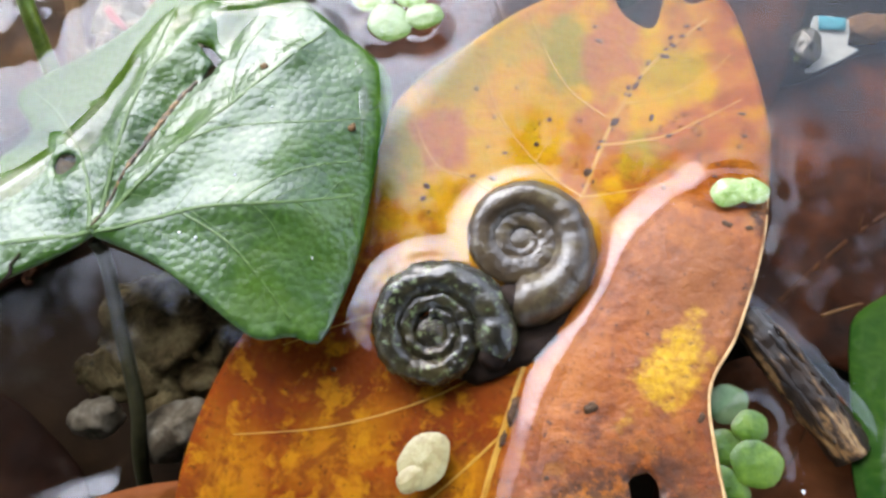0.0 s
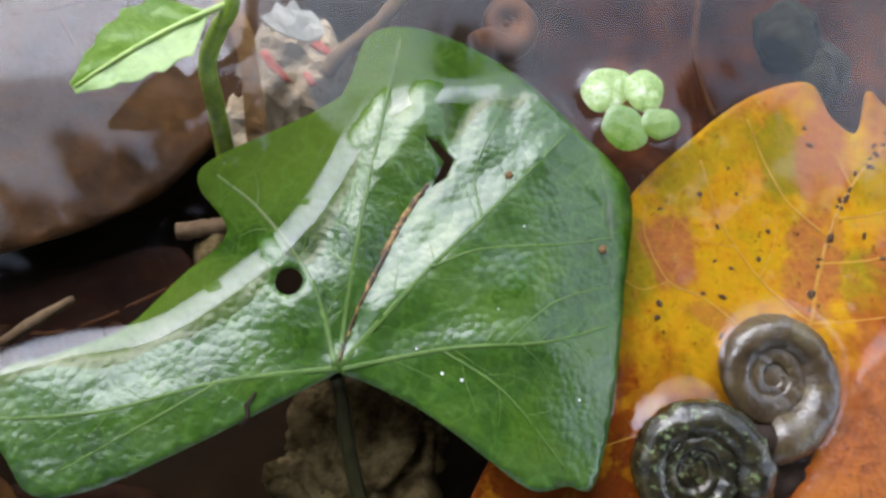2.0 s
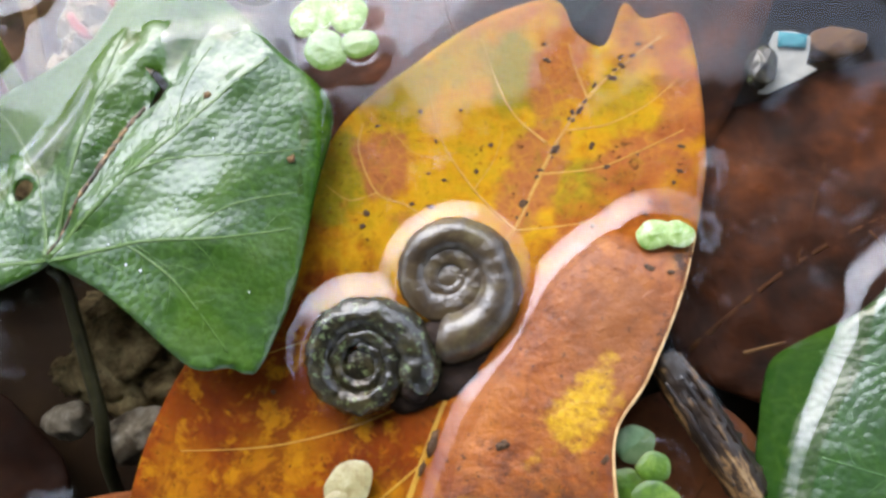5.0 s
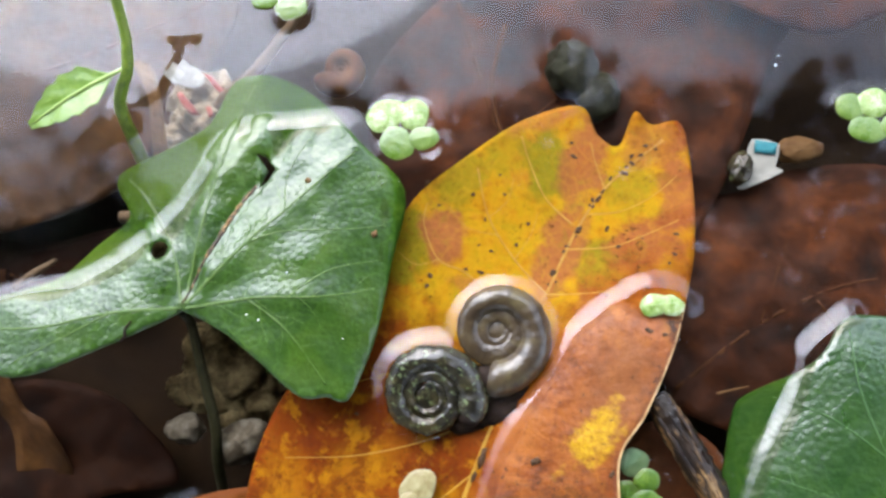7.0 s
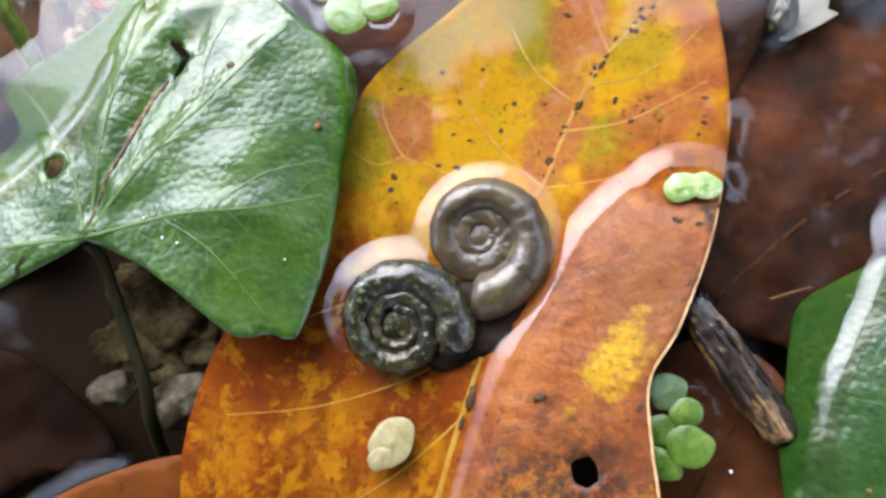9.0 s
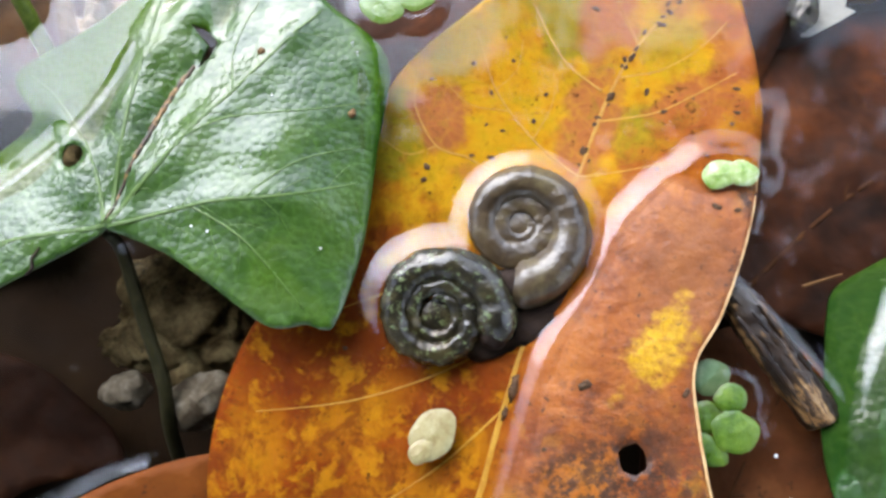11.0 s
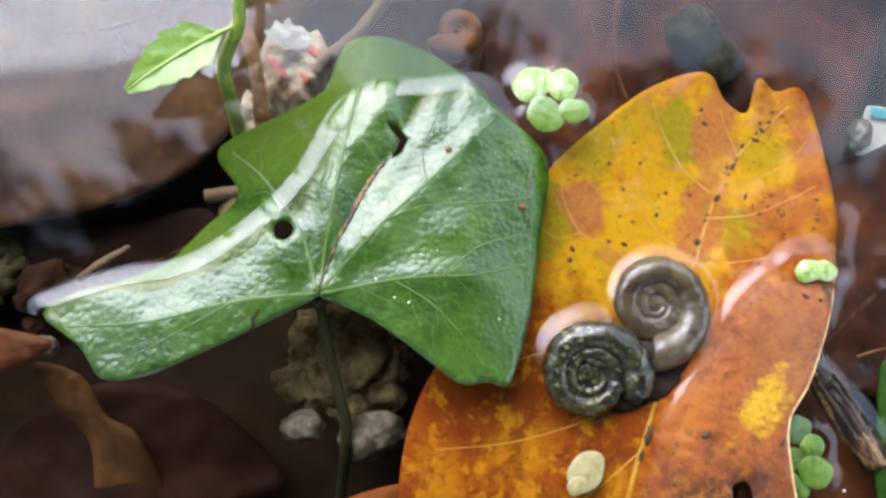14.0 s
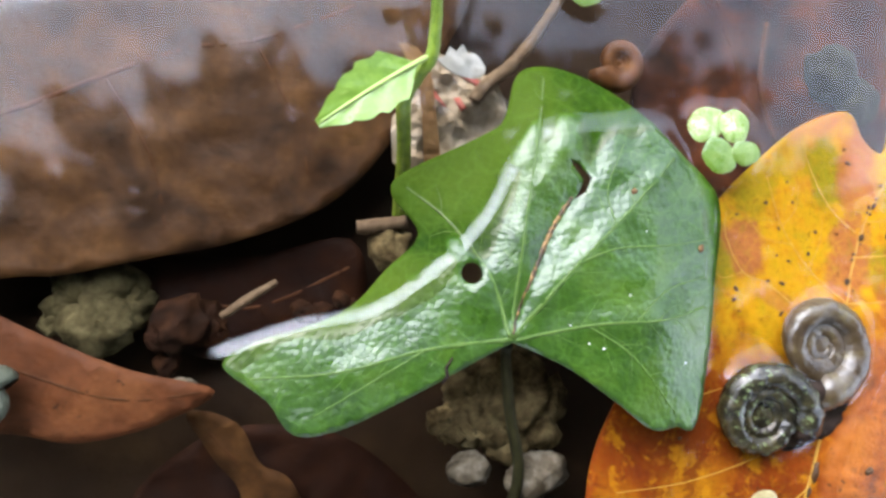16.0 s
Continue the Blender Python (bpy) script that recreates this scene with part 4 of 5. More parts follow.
hole_b = rings_of(14.5, -19.4, 1.5, 9) * (1, 1) + np.array([(0.2 * (i % 3), -0.25 * (i % 2)) for i in range(9)])
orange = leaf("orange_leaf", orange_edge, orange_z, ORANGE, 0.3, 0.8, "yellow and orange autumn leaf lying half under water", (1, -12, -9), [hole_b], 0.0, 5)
veins(orange, [([(27.2, 34), (22, 29.4), (18.4, 25.4), (15.2, 20), (12.9, 14.7), (11.2, 10.4), (8.2, 5.1), (5.9, -4.1), (2.9, -13.1), (0.7, -20.3), (-1.5, -30), (-3, -56)], 0.2, 0.5),
               ([(14.3, 20.4), (10.4, 24.1), (8.0, 29.0), (6.4, 33.4)], 0.2, 0.08), ([(11.0, 9.9), (6.3, 14.8), (2.3, 20.8), (0.2, 28.1)], 0.2, 0.08), ([(8, 5), (3, 9.6), (-0.9, 12.6), (-4.6, 14.1), (-7.0, 19.0), (-6.8, 22.4)], 0.2, 0.08),
               ([(13.5, 16.6), (19.7, 17.2), (24.3, 19.1), (29.0, 21.5)], 0.2, 0.08), ([(11.0, 9.8), (16.1, 10.2), (21.0, 10.9)], 0.2, 0.08), ([(16.4, 22), (21, 22.6), (25.4, 25), (29, 28.4)], 0.16, 0.06), ([(18.8, 26), (17.4, 30), (16.6, 33)], 0.14, 0.05),
               ([(-4.6, 14.1), (-7.8, 13.2), (-10.6, 15)], 0.12, 0.05), ([(6.3, 14.8), (8.4, 18.4), (9.4, 22)], 0.1, 0.04), ([(2.3, 20.8), (4.8, 23.4), (5.6, 27)], 0.1, 0.04), ([(4, 18.2), (-0.6, 19), (-3.6, 22)], 0.1, 0.04),
               ([(5.5, -6), (-4, -11), (-14, -14), (-24, -15)], 0.2, 0.06), ([(2.6, -14.5), (-5, -21), (-15, -27)], 0.22, 0.06), ([(7, 0), (-4, -1), (-12, -3), (-20, -6)], 0.16, 0.05)], orange_z, ORANGE_VEIN, 0.02)

# pale rod that paints the highlight along the flap's edge
rim = curve([(22.5, -27.6), (22.1, -24.7), (21.2, -17.1), (21.2, -10.6), (24.1, -5.5), (27.5, 2.7), (29.4, 9.4)], 8, False)
v, f = rod(np.column_stack([rim, orange_z(rim) - 0.1]), (0.14, 0.2, 0.16, 0.1), 6, 1.0, 2, 0.2)
part("rim", from_data("rim", v, f, RIM), orange, "thin pale edge of the leaf, a highlight put in as colour")

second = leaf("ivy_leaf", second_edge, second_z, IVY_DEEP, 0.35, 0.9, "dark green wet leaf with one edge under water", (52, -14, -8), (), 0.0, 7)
veins(second, [([(64, -30), (56, -14), (51, -2), (50, 7)], 0.4, 0.12), ([(57, -16), (48, -14), (40, -12)], 0.25, 0.08), ([(54, -9), (47, -4), (41, -2)], 0.22, 0.08), ([(60, -22), (50, -25), (41, -26)], 0.25, 0.08)], second_z, IVY_VEIN_DEEP, 0.02)

veins(second, kept_inside(side_veins([(64, -30), (56, -14), (51, -2), (50, 7)], 8, 7, 50, 7) + side_veins([(57, -16), (48, -14), (40, -12)], 5, 4.5, 46, 8), second_edge), second_z, IVY_VEIN_DEEP, 0.015)

under_z = relief([(-29, -19.4, -2.6), (-33, -20.6, -1.0), (-38.3, -22, 0.5), (-45, -25.8, 0.8), (-50, -29, 0.7), (-58, -36, 0.5), (-22, -26, -3.6), (-28, -30, -3.2), (-38, -30, -0.6), (-46, -34, 0), (-40, -40, -2), (-20, -50, -4), (-58, -48, -1)])
under = leaf("autumn_leaf", curve([(-18, -20), (-29, -19.4), (-38.3, -22), (-45, -25.8), (-50, -29), (-58, -36), (-61, -48), (-42, -62), (-14, -56), (-10, -36)], 6), under_z, BROWN_C, 0.3, 1.2,
             "orange brown leaf with its raised edge above the water", (-36, -38, -8), (), 0.25, 8)
veins(under, [([(-16, -48), (-34, -40), (-52, -37)], 0.4, 0.15)], under_z, BROWN_VEIN)


def sunk(outline, knots, mat, label, vein_rows, seed, wave=0.8):
    z = ruffled(relief(knots), wave, seed)
    e = curve(outline, 5)
    c = e.mean(0)
    t = leaf("dead_leaf", e, z, mat, 0.35, 1.4, label, (c[0], c[1], -20), (), 0.0, seed)
    t["group"] = "dead leaves on the pond bed"
    veins(t, vein_rows, z, BROWN_VEIN)
    return t


sunk([(29, -3), (28, 12), (31, 25), (39, 27.6), (47, 31.5), (62, 32.5), (80, 25), (86, 5), (72, -12), (52, -14), (39, -8)], [(30, 0, -7), (33, 24, -9), (47, 31, -10), (62, 32, -9), (80, 5, -12), (45, 10, -8), (38, -8, -7), (60, -10, -11)], BROWN_A,
     "dark red brown leaf sunk in the water", [([(30, -2), (42, 8), (56, 15), (78, 18)], 0.4, 0.15), ([(42, 8), (46, 20)], 0.2, 0.08), ([(50, 12), (58, 2)], 0.2, 0.08)], 11)
sunk([(-18, 40), (-12, 52), (5, 66), (25, 69), (43.5, 54), (42, 46), (36, 27), (25, 12), (0, 12), (-14, 25)], [(-18, 40, -9), (5, 66, -7), (43, 52, -4), (38, 32, -7), (25, 14, -9), (-10, 25, -10), (10, 40, -9)], BROWN_A,
     "large red brown leaf lying under the yellow leaf", [([(8, 16), (3, 34), (-1.5, 47), (-6, 60)], 0.5, 0.3), ([(3, 34), (16, 44), (30, 50)], 0.25, 0.1)], 12)
sunk([(-132, 2), (-104, 10.5), (-94, 11.8), (-83.7, 14.2), (-72.9, 16.8), (-61.7, 22), (-54, 30), (-46, 44), (-42, 58), (-55, 70), (-82, 68), (-112, 54), (-136, 30)], [(-104, 11, -12), (-72, 17, -11), (-58, 26, -12), (-82, 41, -9), (-55, 51, -10), (-105, 30, -10), (-130, 10, -12), (-80, 66, -12)], BROWN_B,
     "broad brown leaf resting under clear water", [([(-132, 18), (-105, 29.9), (-81.7, 40.9), (-70.5, 44.1), (-54.8, 51.7), (-45, 57)], 0.5, 0.3), ([(-90, 37), (-84, 27), (-82, 18)], 0.2, 0.08), ([(-72, 44), (-66, 33), (-64, 25)], 0.2, 0.08)], 13)
sunk([(-116, 16), (-101.5, 8), (-93, 3.9), (-84, 0.3), (-74.5, -2.2), (-81.6, -6.4), (-90, -8.2), (-97, -7), (-110, -6), (-124, 4)], [(-101, 8, -5.5), (-84, 0.3, -5), (-75, -2, -6), (-90, -8, -6.5), (-97, -7, -6.5), (-115, 5, -7)], BROWN_D,
     "pointed rust brown leaf under the water", [([(-118, 8), (-100, 1.5), (-86, -3), (-76, -2.3)], 0.35, 0.12)], 14, 0.4)
sunk([(24, -8), (31, -7), (37, -13), (37, -30), (31, -44), (18, -40), (17, -20)], [(24, -8, -5), (36, -14, -5), (36, -30, -5), (20, -36, -6)], BROWN_D, "rust brown leaf showing below a rotting stick", [([(20, -38), (26, -24), (33, -12)], 0.4, 0.15), ([(26, -24), (32, -25), (36, -29)], 0.25, 0.1)], 15, 0.5)
sunk([(28, 58), (36, 53), (47, 48.9), (53.6, 50.8), (63, 58), (54, 70), (34, 70)], [(36, 53, -0.4), (47, 49, -0.3), (54, 51, -0.3), (45, 66, -2), (62, 60, -1)], BROWN_A, "red brown leaf just under the surface", [([(36, 66), (44, 58), (50, 51)], 0.35, 0.15)], 16, 0.3)
sunk([(-78, -5), (-72, -6.5), (-69, -12), (-65, -14.5), (-62, -23), (-67, -22.5), (-71, -24), (-71.5, -16), (-75, -11)], [(-76, -6, -9), (-66, -14, -12), (-66, -24, -16), (-73, -16, -13)], BROWN_E, "tan curled leaf tip on the pond bed", [([(-76, -7), (-71, -13), (-66, -21)], 0.3, 0.1)], 17, 0.6)
sunk([(-76, -9), (-64, -8), (-54, -12), (-45, -22), (-56, -25), (-68, -31), (-84, -30), (-86, -18)], [(-60, -9, -16), (-48, -18, -17), (-60, -26, -15), (-82, -22, -16)], BROWN_DIMMED, "brown leaf deep in the water, dimmed through its colour", [], 18)
sunk([(-88, 14), (-72, 15), (-58, 18), (-56, 8), (-66, 2), (-80, 2)], [(-88, 12, -17), (-60, 16, -16), (-60, 6, -17), (-80, 4, -17)], BROWN_DIMMED, "rusty leaf scrap deep in the water", [([(-86, 12), (-72, 8), (-58, 14)], 0.4, 0.2)], 19)


# ---- snails ----
def coil(cx, cy, cz, big, turns, end, tip_x, tip_y, growth=1.95, high=1.12, fat=0.36, lift=0.0, coarse=0.0, heart=0.1, plug=0.3, ribs=0.03, disc=9.0, sides=32):
    """A flat coiled shell of the given outer radius; the mouth lies at the angle end, the coil runs clockwise outward."""
    steps = int(turns * 64)
    m = Euler((radians(tip_x), radians(tip_y), 0)).to_matrix()
    verts, faces = [], []
    tube0 = big * fat
    for i in range(steps + 1):
        s = i / steps
        back = (1 - s) * turns
        k = growth ** (-back)
        path, tube = (big - tube0) * k, tube0 * k
        if back < 0.3:
            tube *= 1 + 0.08 * (0.3 - back) / 0.3
        if back < 0.07:
            tube *= 0.7 + 0.3 * math.sqrt(max(1 - ((0.07 - back) / 0.07) ** 2, 0))
        a = radians(end) + 2 * math.pi * back
        # growth lines across the whorl
        ridge = 1 + ribs * (noise.noise((i * 0.9, big, 0)) + 0.7 * noise.noise((i * 0.33, 4, big)))
        # the older whorls lie in a shallow dish
        dish = min(max((back - disc) / 0.35, 0), 1)
        tall = high * (1 - 0.74 * dish)
        drop = (tube0 - tube) * lift * (1 - dish) + dish * (tube0 * high * (0.3 + 0.3 * k * growth ** disc) - tube * tall)
        for j in range(sides):
            b = 2 * math.pi * j / sides
            rad = path + tube * 1.06 * math.cos(b) * ridge
            p = Vector((rad * math.cos(a), rad * math.sin(a), tube * tall * math.sin(b) * ridge + drop))
            rough = coarse * min(1, 1.6 * tube / tube0)
            p += p.normalized() * rough * (noise.noise(p * 0.9) + 0.6 * noise.noise(p * 2.1))
            p.z += rough * (0.8 * noise.noise(p * 1.3) + 0.5 * noise.noise(p * 3.1))
            p = m @ p
            verts.append((cx + p.x, cy + p.y, cz + p.z))
    for i in range(steps):
        for j in range(sides):
            a, b = i * sides + j, i * sides + (j + 1) % sides
            faces.append((a, b, b + sides, a + sides))
    faces.append(tuple(range(sides))[::-1])
    core = m @ Vector((0, 0, tube0 * plug - 0.4))
    v2, f2 = lump(cx + core.x, cy + core.y, cz + core.z, big * heart, big * heart, 0.4, 0.06, 0.3, 1, 14)
    k = len(verts)
    faces += [tuple(q + k for q in g) for g in f2]
    return np.vstack([np.array(verts) * MM, v2]), faces


def snail(x, y, z, big, end, tilt, mat, label, foot=None, turns=3.6, growth=1.95, high=1.12, fat=0.36, lift=0.0, coarse=0.0, heart=0.1, plug=0.3, ribs=0.03, disc=9.0):
    t = thing("snail", x, y, z - big * 0.3, label, "snail", "ramshorn snails")
    v, f = coil(x, y, z, big, turns, end, *tilt, growth, high, fat, lift, coarse, heart, plug, ribs, disc)
    part("shell", from_data("shell", v, f, mat), t)
    if foot:
        a, tube = radians(end), big * fat * 1.08
        rad = big * (1 - fat)
        v, f = lump(x + rad * math.cos(a), y + rad * math.sin(a), z, tube * 0.68, tube * 0.7, tube * high * 0.64, 0.1, 0.3, 3, 12, end)
        part("body", from_data("body", v, f, BODY), t, "dark soft body filling the shell's mouth")
        v, f = lump(*foot)
        part("foot", from_data("foot", v, f, BODY), t, "dark soft body, enlarged to stand in for shade below the shells")
    return t


# foot lumps oversized: their dark colour also stands for shade beside the shells
snail(-4.3, -5.0, -0.1, 8.2, -22, (9, -3), SHELL_DARK, "dark algae-grown flat coiled snail shell, wet, on the leaf", (2.2, -7.0, -1.3, 4.6, 2.3, 1.2, 0.25, 0.3, 1, 14, 24), 2.35, 1.72, 1.2, 0.25, 0.15, 0.28, 0.22, 0.3, 0.1)
snail(4.3, 4.2, -0.3, 8.9, -98, (2, 3), SHELL_BROWN, "smooth brown flat coiled snail shell, wet, against another snail", (6.4, -5.2, -1.1, 5.4, 2.9, 1.3, 0.25, 0.3, 2, 14, 38), 2.3, 1.92, 1.2, 0.29, 0.42, 0.15, 0.2, 0.44, 0.05, 0.62)
snail(-98.6, -3.0, -2.6, 4.4, 40, (-10, 10), SHELL_PALE, "mossy grey green snail shell on a sunken leaf")
snail(-21.8, 43.3, -5.4, 4.8, 200, (8, 0), SHELL_ORANGE, "orange brown snail shell under water")


# ---- duckweed ----
def frond(x, y, rx, ry, turn, dome=0.08, thick=0.32, seed=0, z0=0.25):
    n, rings, verts, faces = 22, 6, [], []
    ct, st = math.cos(radians(turn)), math.sin(radians(turn))
    for side in (1, -1):
        for i in range(rings + 1):
            r = i / rings
            for j in range(n):
                a = 2 * math.pi * j / n
                k = r * (1 + 0.05 * math.sin(2 * a + seed) + 0.03 * math.sin(5 * a + seed * 2))
                px, py = rx * k * math.cos(a) * (1 + 0.12 * math.cos(a)), ry * k * math.sin(a)
                z = z0 + (dome * (1 - r * r) + thick * 0.5 * math.sqrt(max(0, 1 - r ** 4)) if side > 0 else -thick * 0.6 * math.sqrt(max(0, 1 - r ** 4)))
                z += 0.08 * math.exp(-(py / 0.35) ** 2) * (1 - r) if side > 0 else 0
                verts.append((x + px * ct - py * st, y + px * st + py * ct, z))
    m = (rings + 1) * n
    for s in (0, m):
        for i in range(rings):
            for j in range(n):
                a, b = s + i * n + j, s + i * n + (j + 1) % n
                faces.append((a, a + n, b + n, b) if s == 0 else (a, b, b + n, a + n))
    return np.array(verts) * MM, faces


def duckweed(fronds, label, z=0.0, root=False):
    xs = [p[0] for p in fronds]
    ys = [p[1] for p in fronds]
    t = thing("duckweed", sum(xs) / len(xs), sum(ys) / len(ys), z, label, "duckweed", "floating duckweed")
    for i, (x, y, rx, ry, turn, mat) in enumerate(fronds):
        v, f = frond(x, y, rx, ry, turn, seed=i + x, z0=0.3 + z + 0.12 * i)
        part("frond", from_data("frond", v, f, mat), t)
    return t


duck_main = duckweed([(-12.6, 33.7, 3.0, 2.3, 20, DUCK_PALE), (-8.4, 33.7, 2.4, 2.2, 50, DUCK_PALE), (-10.8, 29.7, 2.7, 2.3, -30, DUCK), (-6.9, 30.2, 2.1, 1.8, 15, DUCK)], "four bright green duckweed fronds floating beside an ivy leaf")
duckweed([(51.0, 37.8, 1.9, 2.1, 70, DUCK), (54.0, 38.6, 2.3, 2.0, 30, DUCK_PALE), (53.1, 34.6, 1.9, 2.4, 80, DUCK), (56.6, 35.2, 1.9, 1.8, 20, DUCK)], "pale green duckweed fronds floating on dark water")
duckweed([(-29.2, 50.3, 2.4, 2.1, 10, DUCK), (-33.2, 52.0, 2.2, 2.0, -20, DUCK)], "bright green duckweed floating over a twig")
duckweed([(23.0, -11.8, 2.1, 1.8, 30, DUCK_DARK), (22.3, -15.8, 1.7, 2.0, 80, DUCK_SHADED), (22.0, -18.9, 1.6, 2.4, 70, DUCK_SHADED), (24.9, -13.9, 1.5, 1.7, 80, DUCK_SHADED), (24.9, -17.1, 2.4, 2.1, 10, DUCK_SHADED)], "green duckweed fronds pressed against the leaf edge", -0.4)
duckweed([(25.0, 9.0, 2.0, 1.5, 10, DUCK_PALE), (27.3, 9.1, 1.6, 1.4, 0, DUCK_PALE)], "two duckweed fronds in a puddle on the leaf", 0.8)
duckweed([(-5.1, -17.4, 2.7, 2.3, 50, DUCK_DEAD), (-6.2, -18.9, 1.5, 1.2, 40, DUCK_DEAD)], "withered cream duckweed lying on the orange leaf", -0.15)

# ---- stick, sprout, twigs ----
stick = thing("stick", 30.5, -9.5, -4, "short broken stick of dark wet bark", "stick")
v, f = rod(curve([(26.0, -3.0, -1.0), (28.8, -7.2, -0.9), (31.6, -11.4, -1.0), (34.6, -16.2, -1.4)], 9, False), (1.5, 2.0, 2.1, 2.1, 1.9), 18, 0.75, 3, 0.13)
part("bark", from_data("bark", v, f, BARK), stick)
for i, (dx, dy) in enumerate(((0.5, 0.3), (-0.9, -0.5), (1.2, 0.9))):
    v, f = rod(curve([(27 + dx, -5.2 + dy, 0.45), (30.2 + dx, -9.8 + dy, 0.55 - 0.3 * abs(dx)), (33.4 + dx, -14.6 + dy, 0.2 - 0.3 * abs(dx))], 8, False), (0.15, 0.45, 0.35, 0.2), 6, 0.8, i, 0.3)
    part("bark_ridge", from_data("bark_ridge", v, f, BARK), stick)

sprout = thing("seedling", -53, 25.5, -6, "green seedling stem with a young leaf rising from water", "plant")
v, f = rod(curve([(-51.6, 21, -12), (-51.9, 26.6, -6.4), (-52.5, 30.6, -2.2), (-52.9, 33.8, 1.0), (-51.6, 36.2, 3.4), (-50.3, 38.1, 5.0), (-50.2, 42.4, 7.0), (-50.8, 47.3, 10.4), (-51.3, 51, 13)], 7, False), (1.0, 0.95, 0.85, 0.72, 0.62), 12, 1.0, 2, 0.05)
part("stem", from_data("stem", v, f, STEM), sprout)


def young_leaf(base, tip, width, droop, seed, nick=0.0):
    b, e = np.array(base, float), np.array(tip, float)
    d = e - b
    l = np.linalg.norm(d)
    side = np.cross(d / l, (0, 0, 1.0))
    side /= np.linalg.norm(side)
    verts, faces, n, w = [], [], 26, 9
    for i in range(n + 1):
        s = i / n
        neck = min(max((s - 0.1) / 0.22, 0), 1)
        half = width * (math.sin(math.pi * min(1, s * 0.93 + 0.02) ** 0.9)) * (0.12 + 0.88 * neck * neck * (3 - 2 * neck)) * (1 + 0.07 * math.sin(i * 1.45 + seed) + 0.03 * math.sin(i * 3.7)) + 0.05
        c = b + d * s + np.array((0, 0, droop * math.sin(math.pi * s)))
        for j in range(-w, w + 1):
            u = j / w
            z = 0.35 * abs(u) * half * 0.5 + 0.16 * math.sin(s * 24 - abs(u) * 3) * min(1, abs(u) * 3) * (1 - abs(u))
            verts.append(c + side * half * u + np.array((0, 0, z)))
    m = 2 * w + 1
    for i in range(n):
        for j in range(m - 1):
            a = i * m + j
            faces.append((a, a + 1, a + m + 1, a + m))
    k = len(verts)
    verts += [p - np.array((0, 0, 0.18)) for p in verts]
    faces += [tuple(q + k for q in g[::-1]) for g in faces]
    mid = [b + d * s + np.array((0, 0, droop * math.sin(math.pi * s) + 0.08)) for s in np.linspace(0, 0.98, 14)]
    return np.array(verts) * MM, faces, mid


for base, tip, width, seed in (((-50.6, 38.0, 5.0), (-63.4, 28.8, 5.2), 3.2, 1), ((-51.1, 49.8, 12.4), (-54.5, 51, 13.1), 1.3, 2), ((-51.2, 50.4, 12.8), (-48.7, 52, 13.4), 1.1, 3)):
    v, f, mid = young_leaf(base, tip, width, 1.0, seed)
    one = part("young_leaf", from_data("young_leaf", v, f, YOUNG if width > 2 else YELLOW), sprout, "fresh light green leaf with a notched edge" if width > 2 else "small yellow sprouting leaf")
    v, f = rod(mid, (0.35, 0.15), 6)
    part("vein", from_data("vein", v, f, YOUNG_VEIN), one)

for pts, r, mat, label in (([(-42, 37, -8), (-40.3, 39.3, -7.5), (-36.2, 43, -7), (-32.5, 48.2, -6.5), (-29.8, 53, -6.5), (-27, 60, -6)], (1.0, 0.95, 0.8, 0.6), TWIG, "pale brown twig lying under water"),
                           ([(-57.4, 19.2, -11.5), (-54, 19.6, -11.2), (-50.6, 20.3, -11)], (1.0, 1.1, 0.9), TWIG, "short pale twig end under the ivy leaf"),
                           ([(35.2, -2.2, -5), (37.4, -1.5, -4.9), (39.5, -0.9, -5)], (0.2, 0.17, 0.12), TAN, "thin straw lying on a sunken leaf"),
                           ([(-74.8, 6.8, -12.5), (-71.4, 9.2, -12.2), (-67.8, 11.6, -12)], (0.5, 0.7, 0.4), TWIG, "ochre twig end among sunken crumbs"),
                           ([(3, 52, -7), (1.5, 42, -6.8), (3.5, 34, -6.6)], (0.4, 0.35, 0.3), BROWN_VEIN, "thin red brown stalk under water")):
    c = np.mean(pts, 0)
    t = thing("twig", *c, label, "twig")
    v, f = rod(curve(pts, 7, False), r, 9, 1.0, 5, 0.12)
    part("bark", from_data("bark", v, f, mat), t)

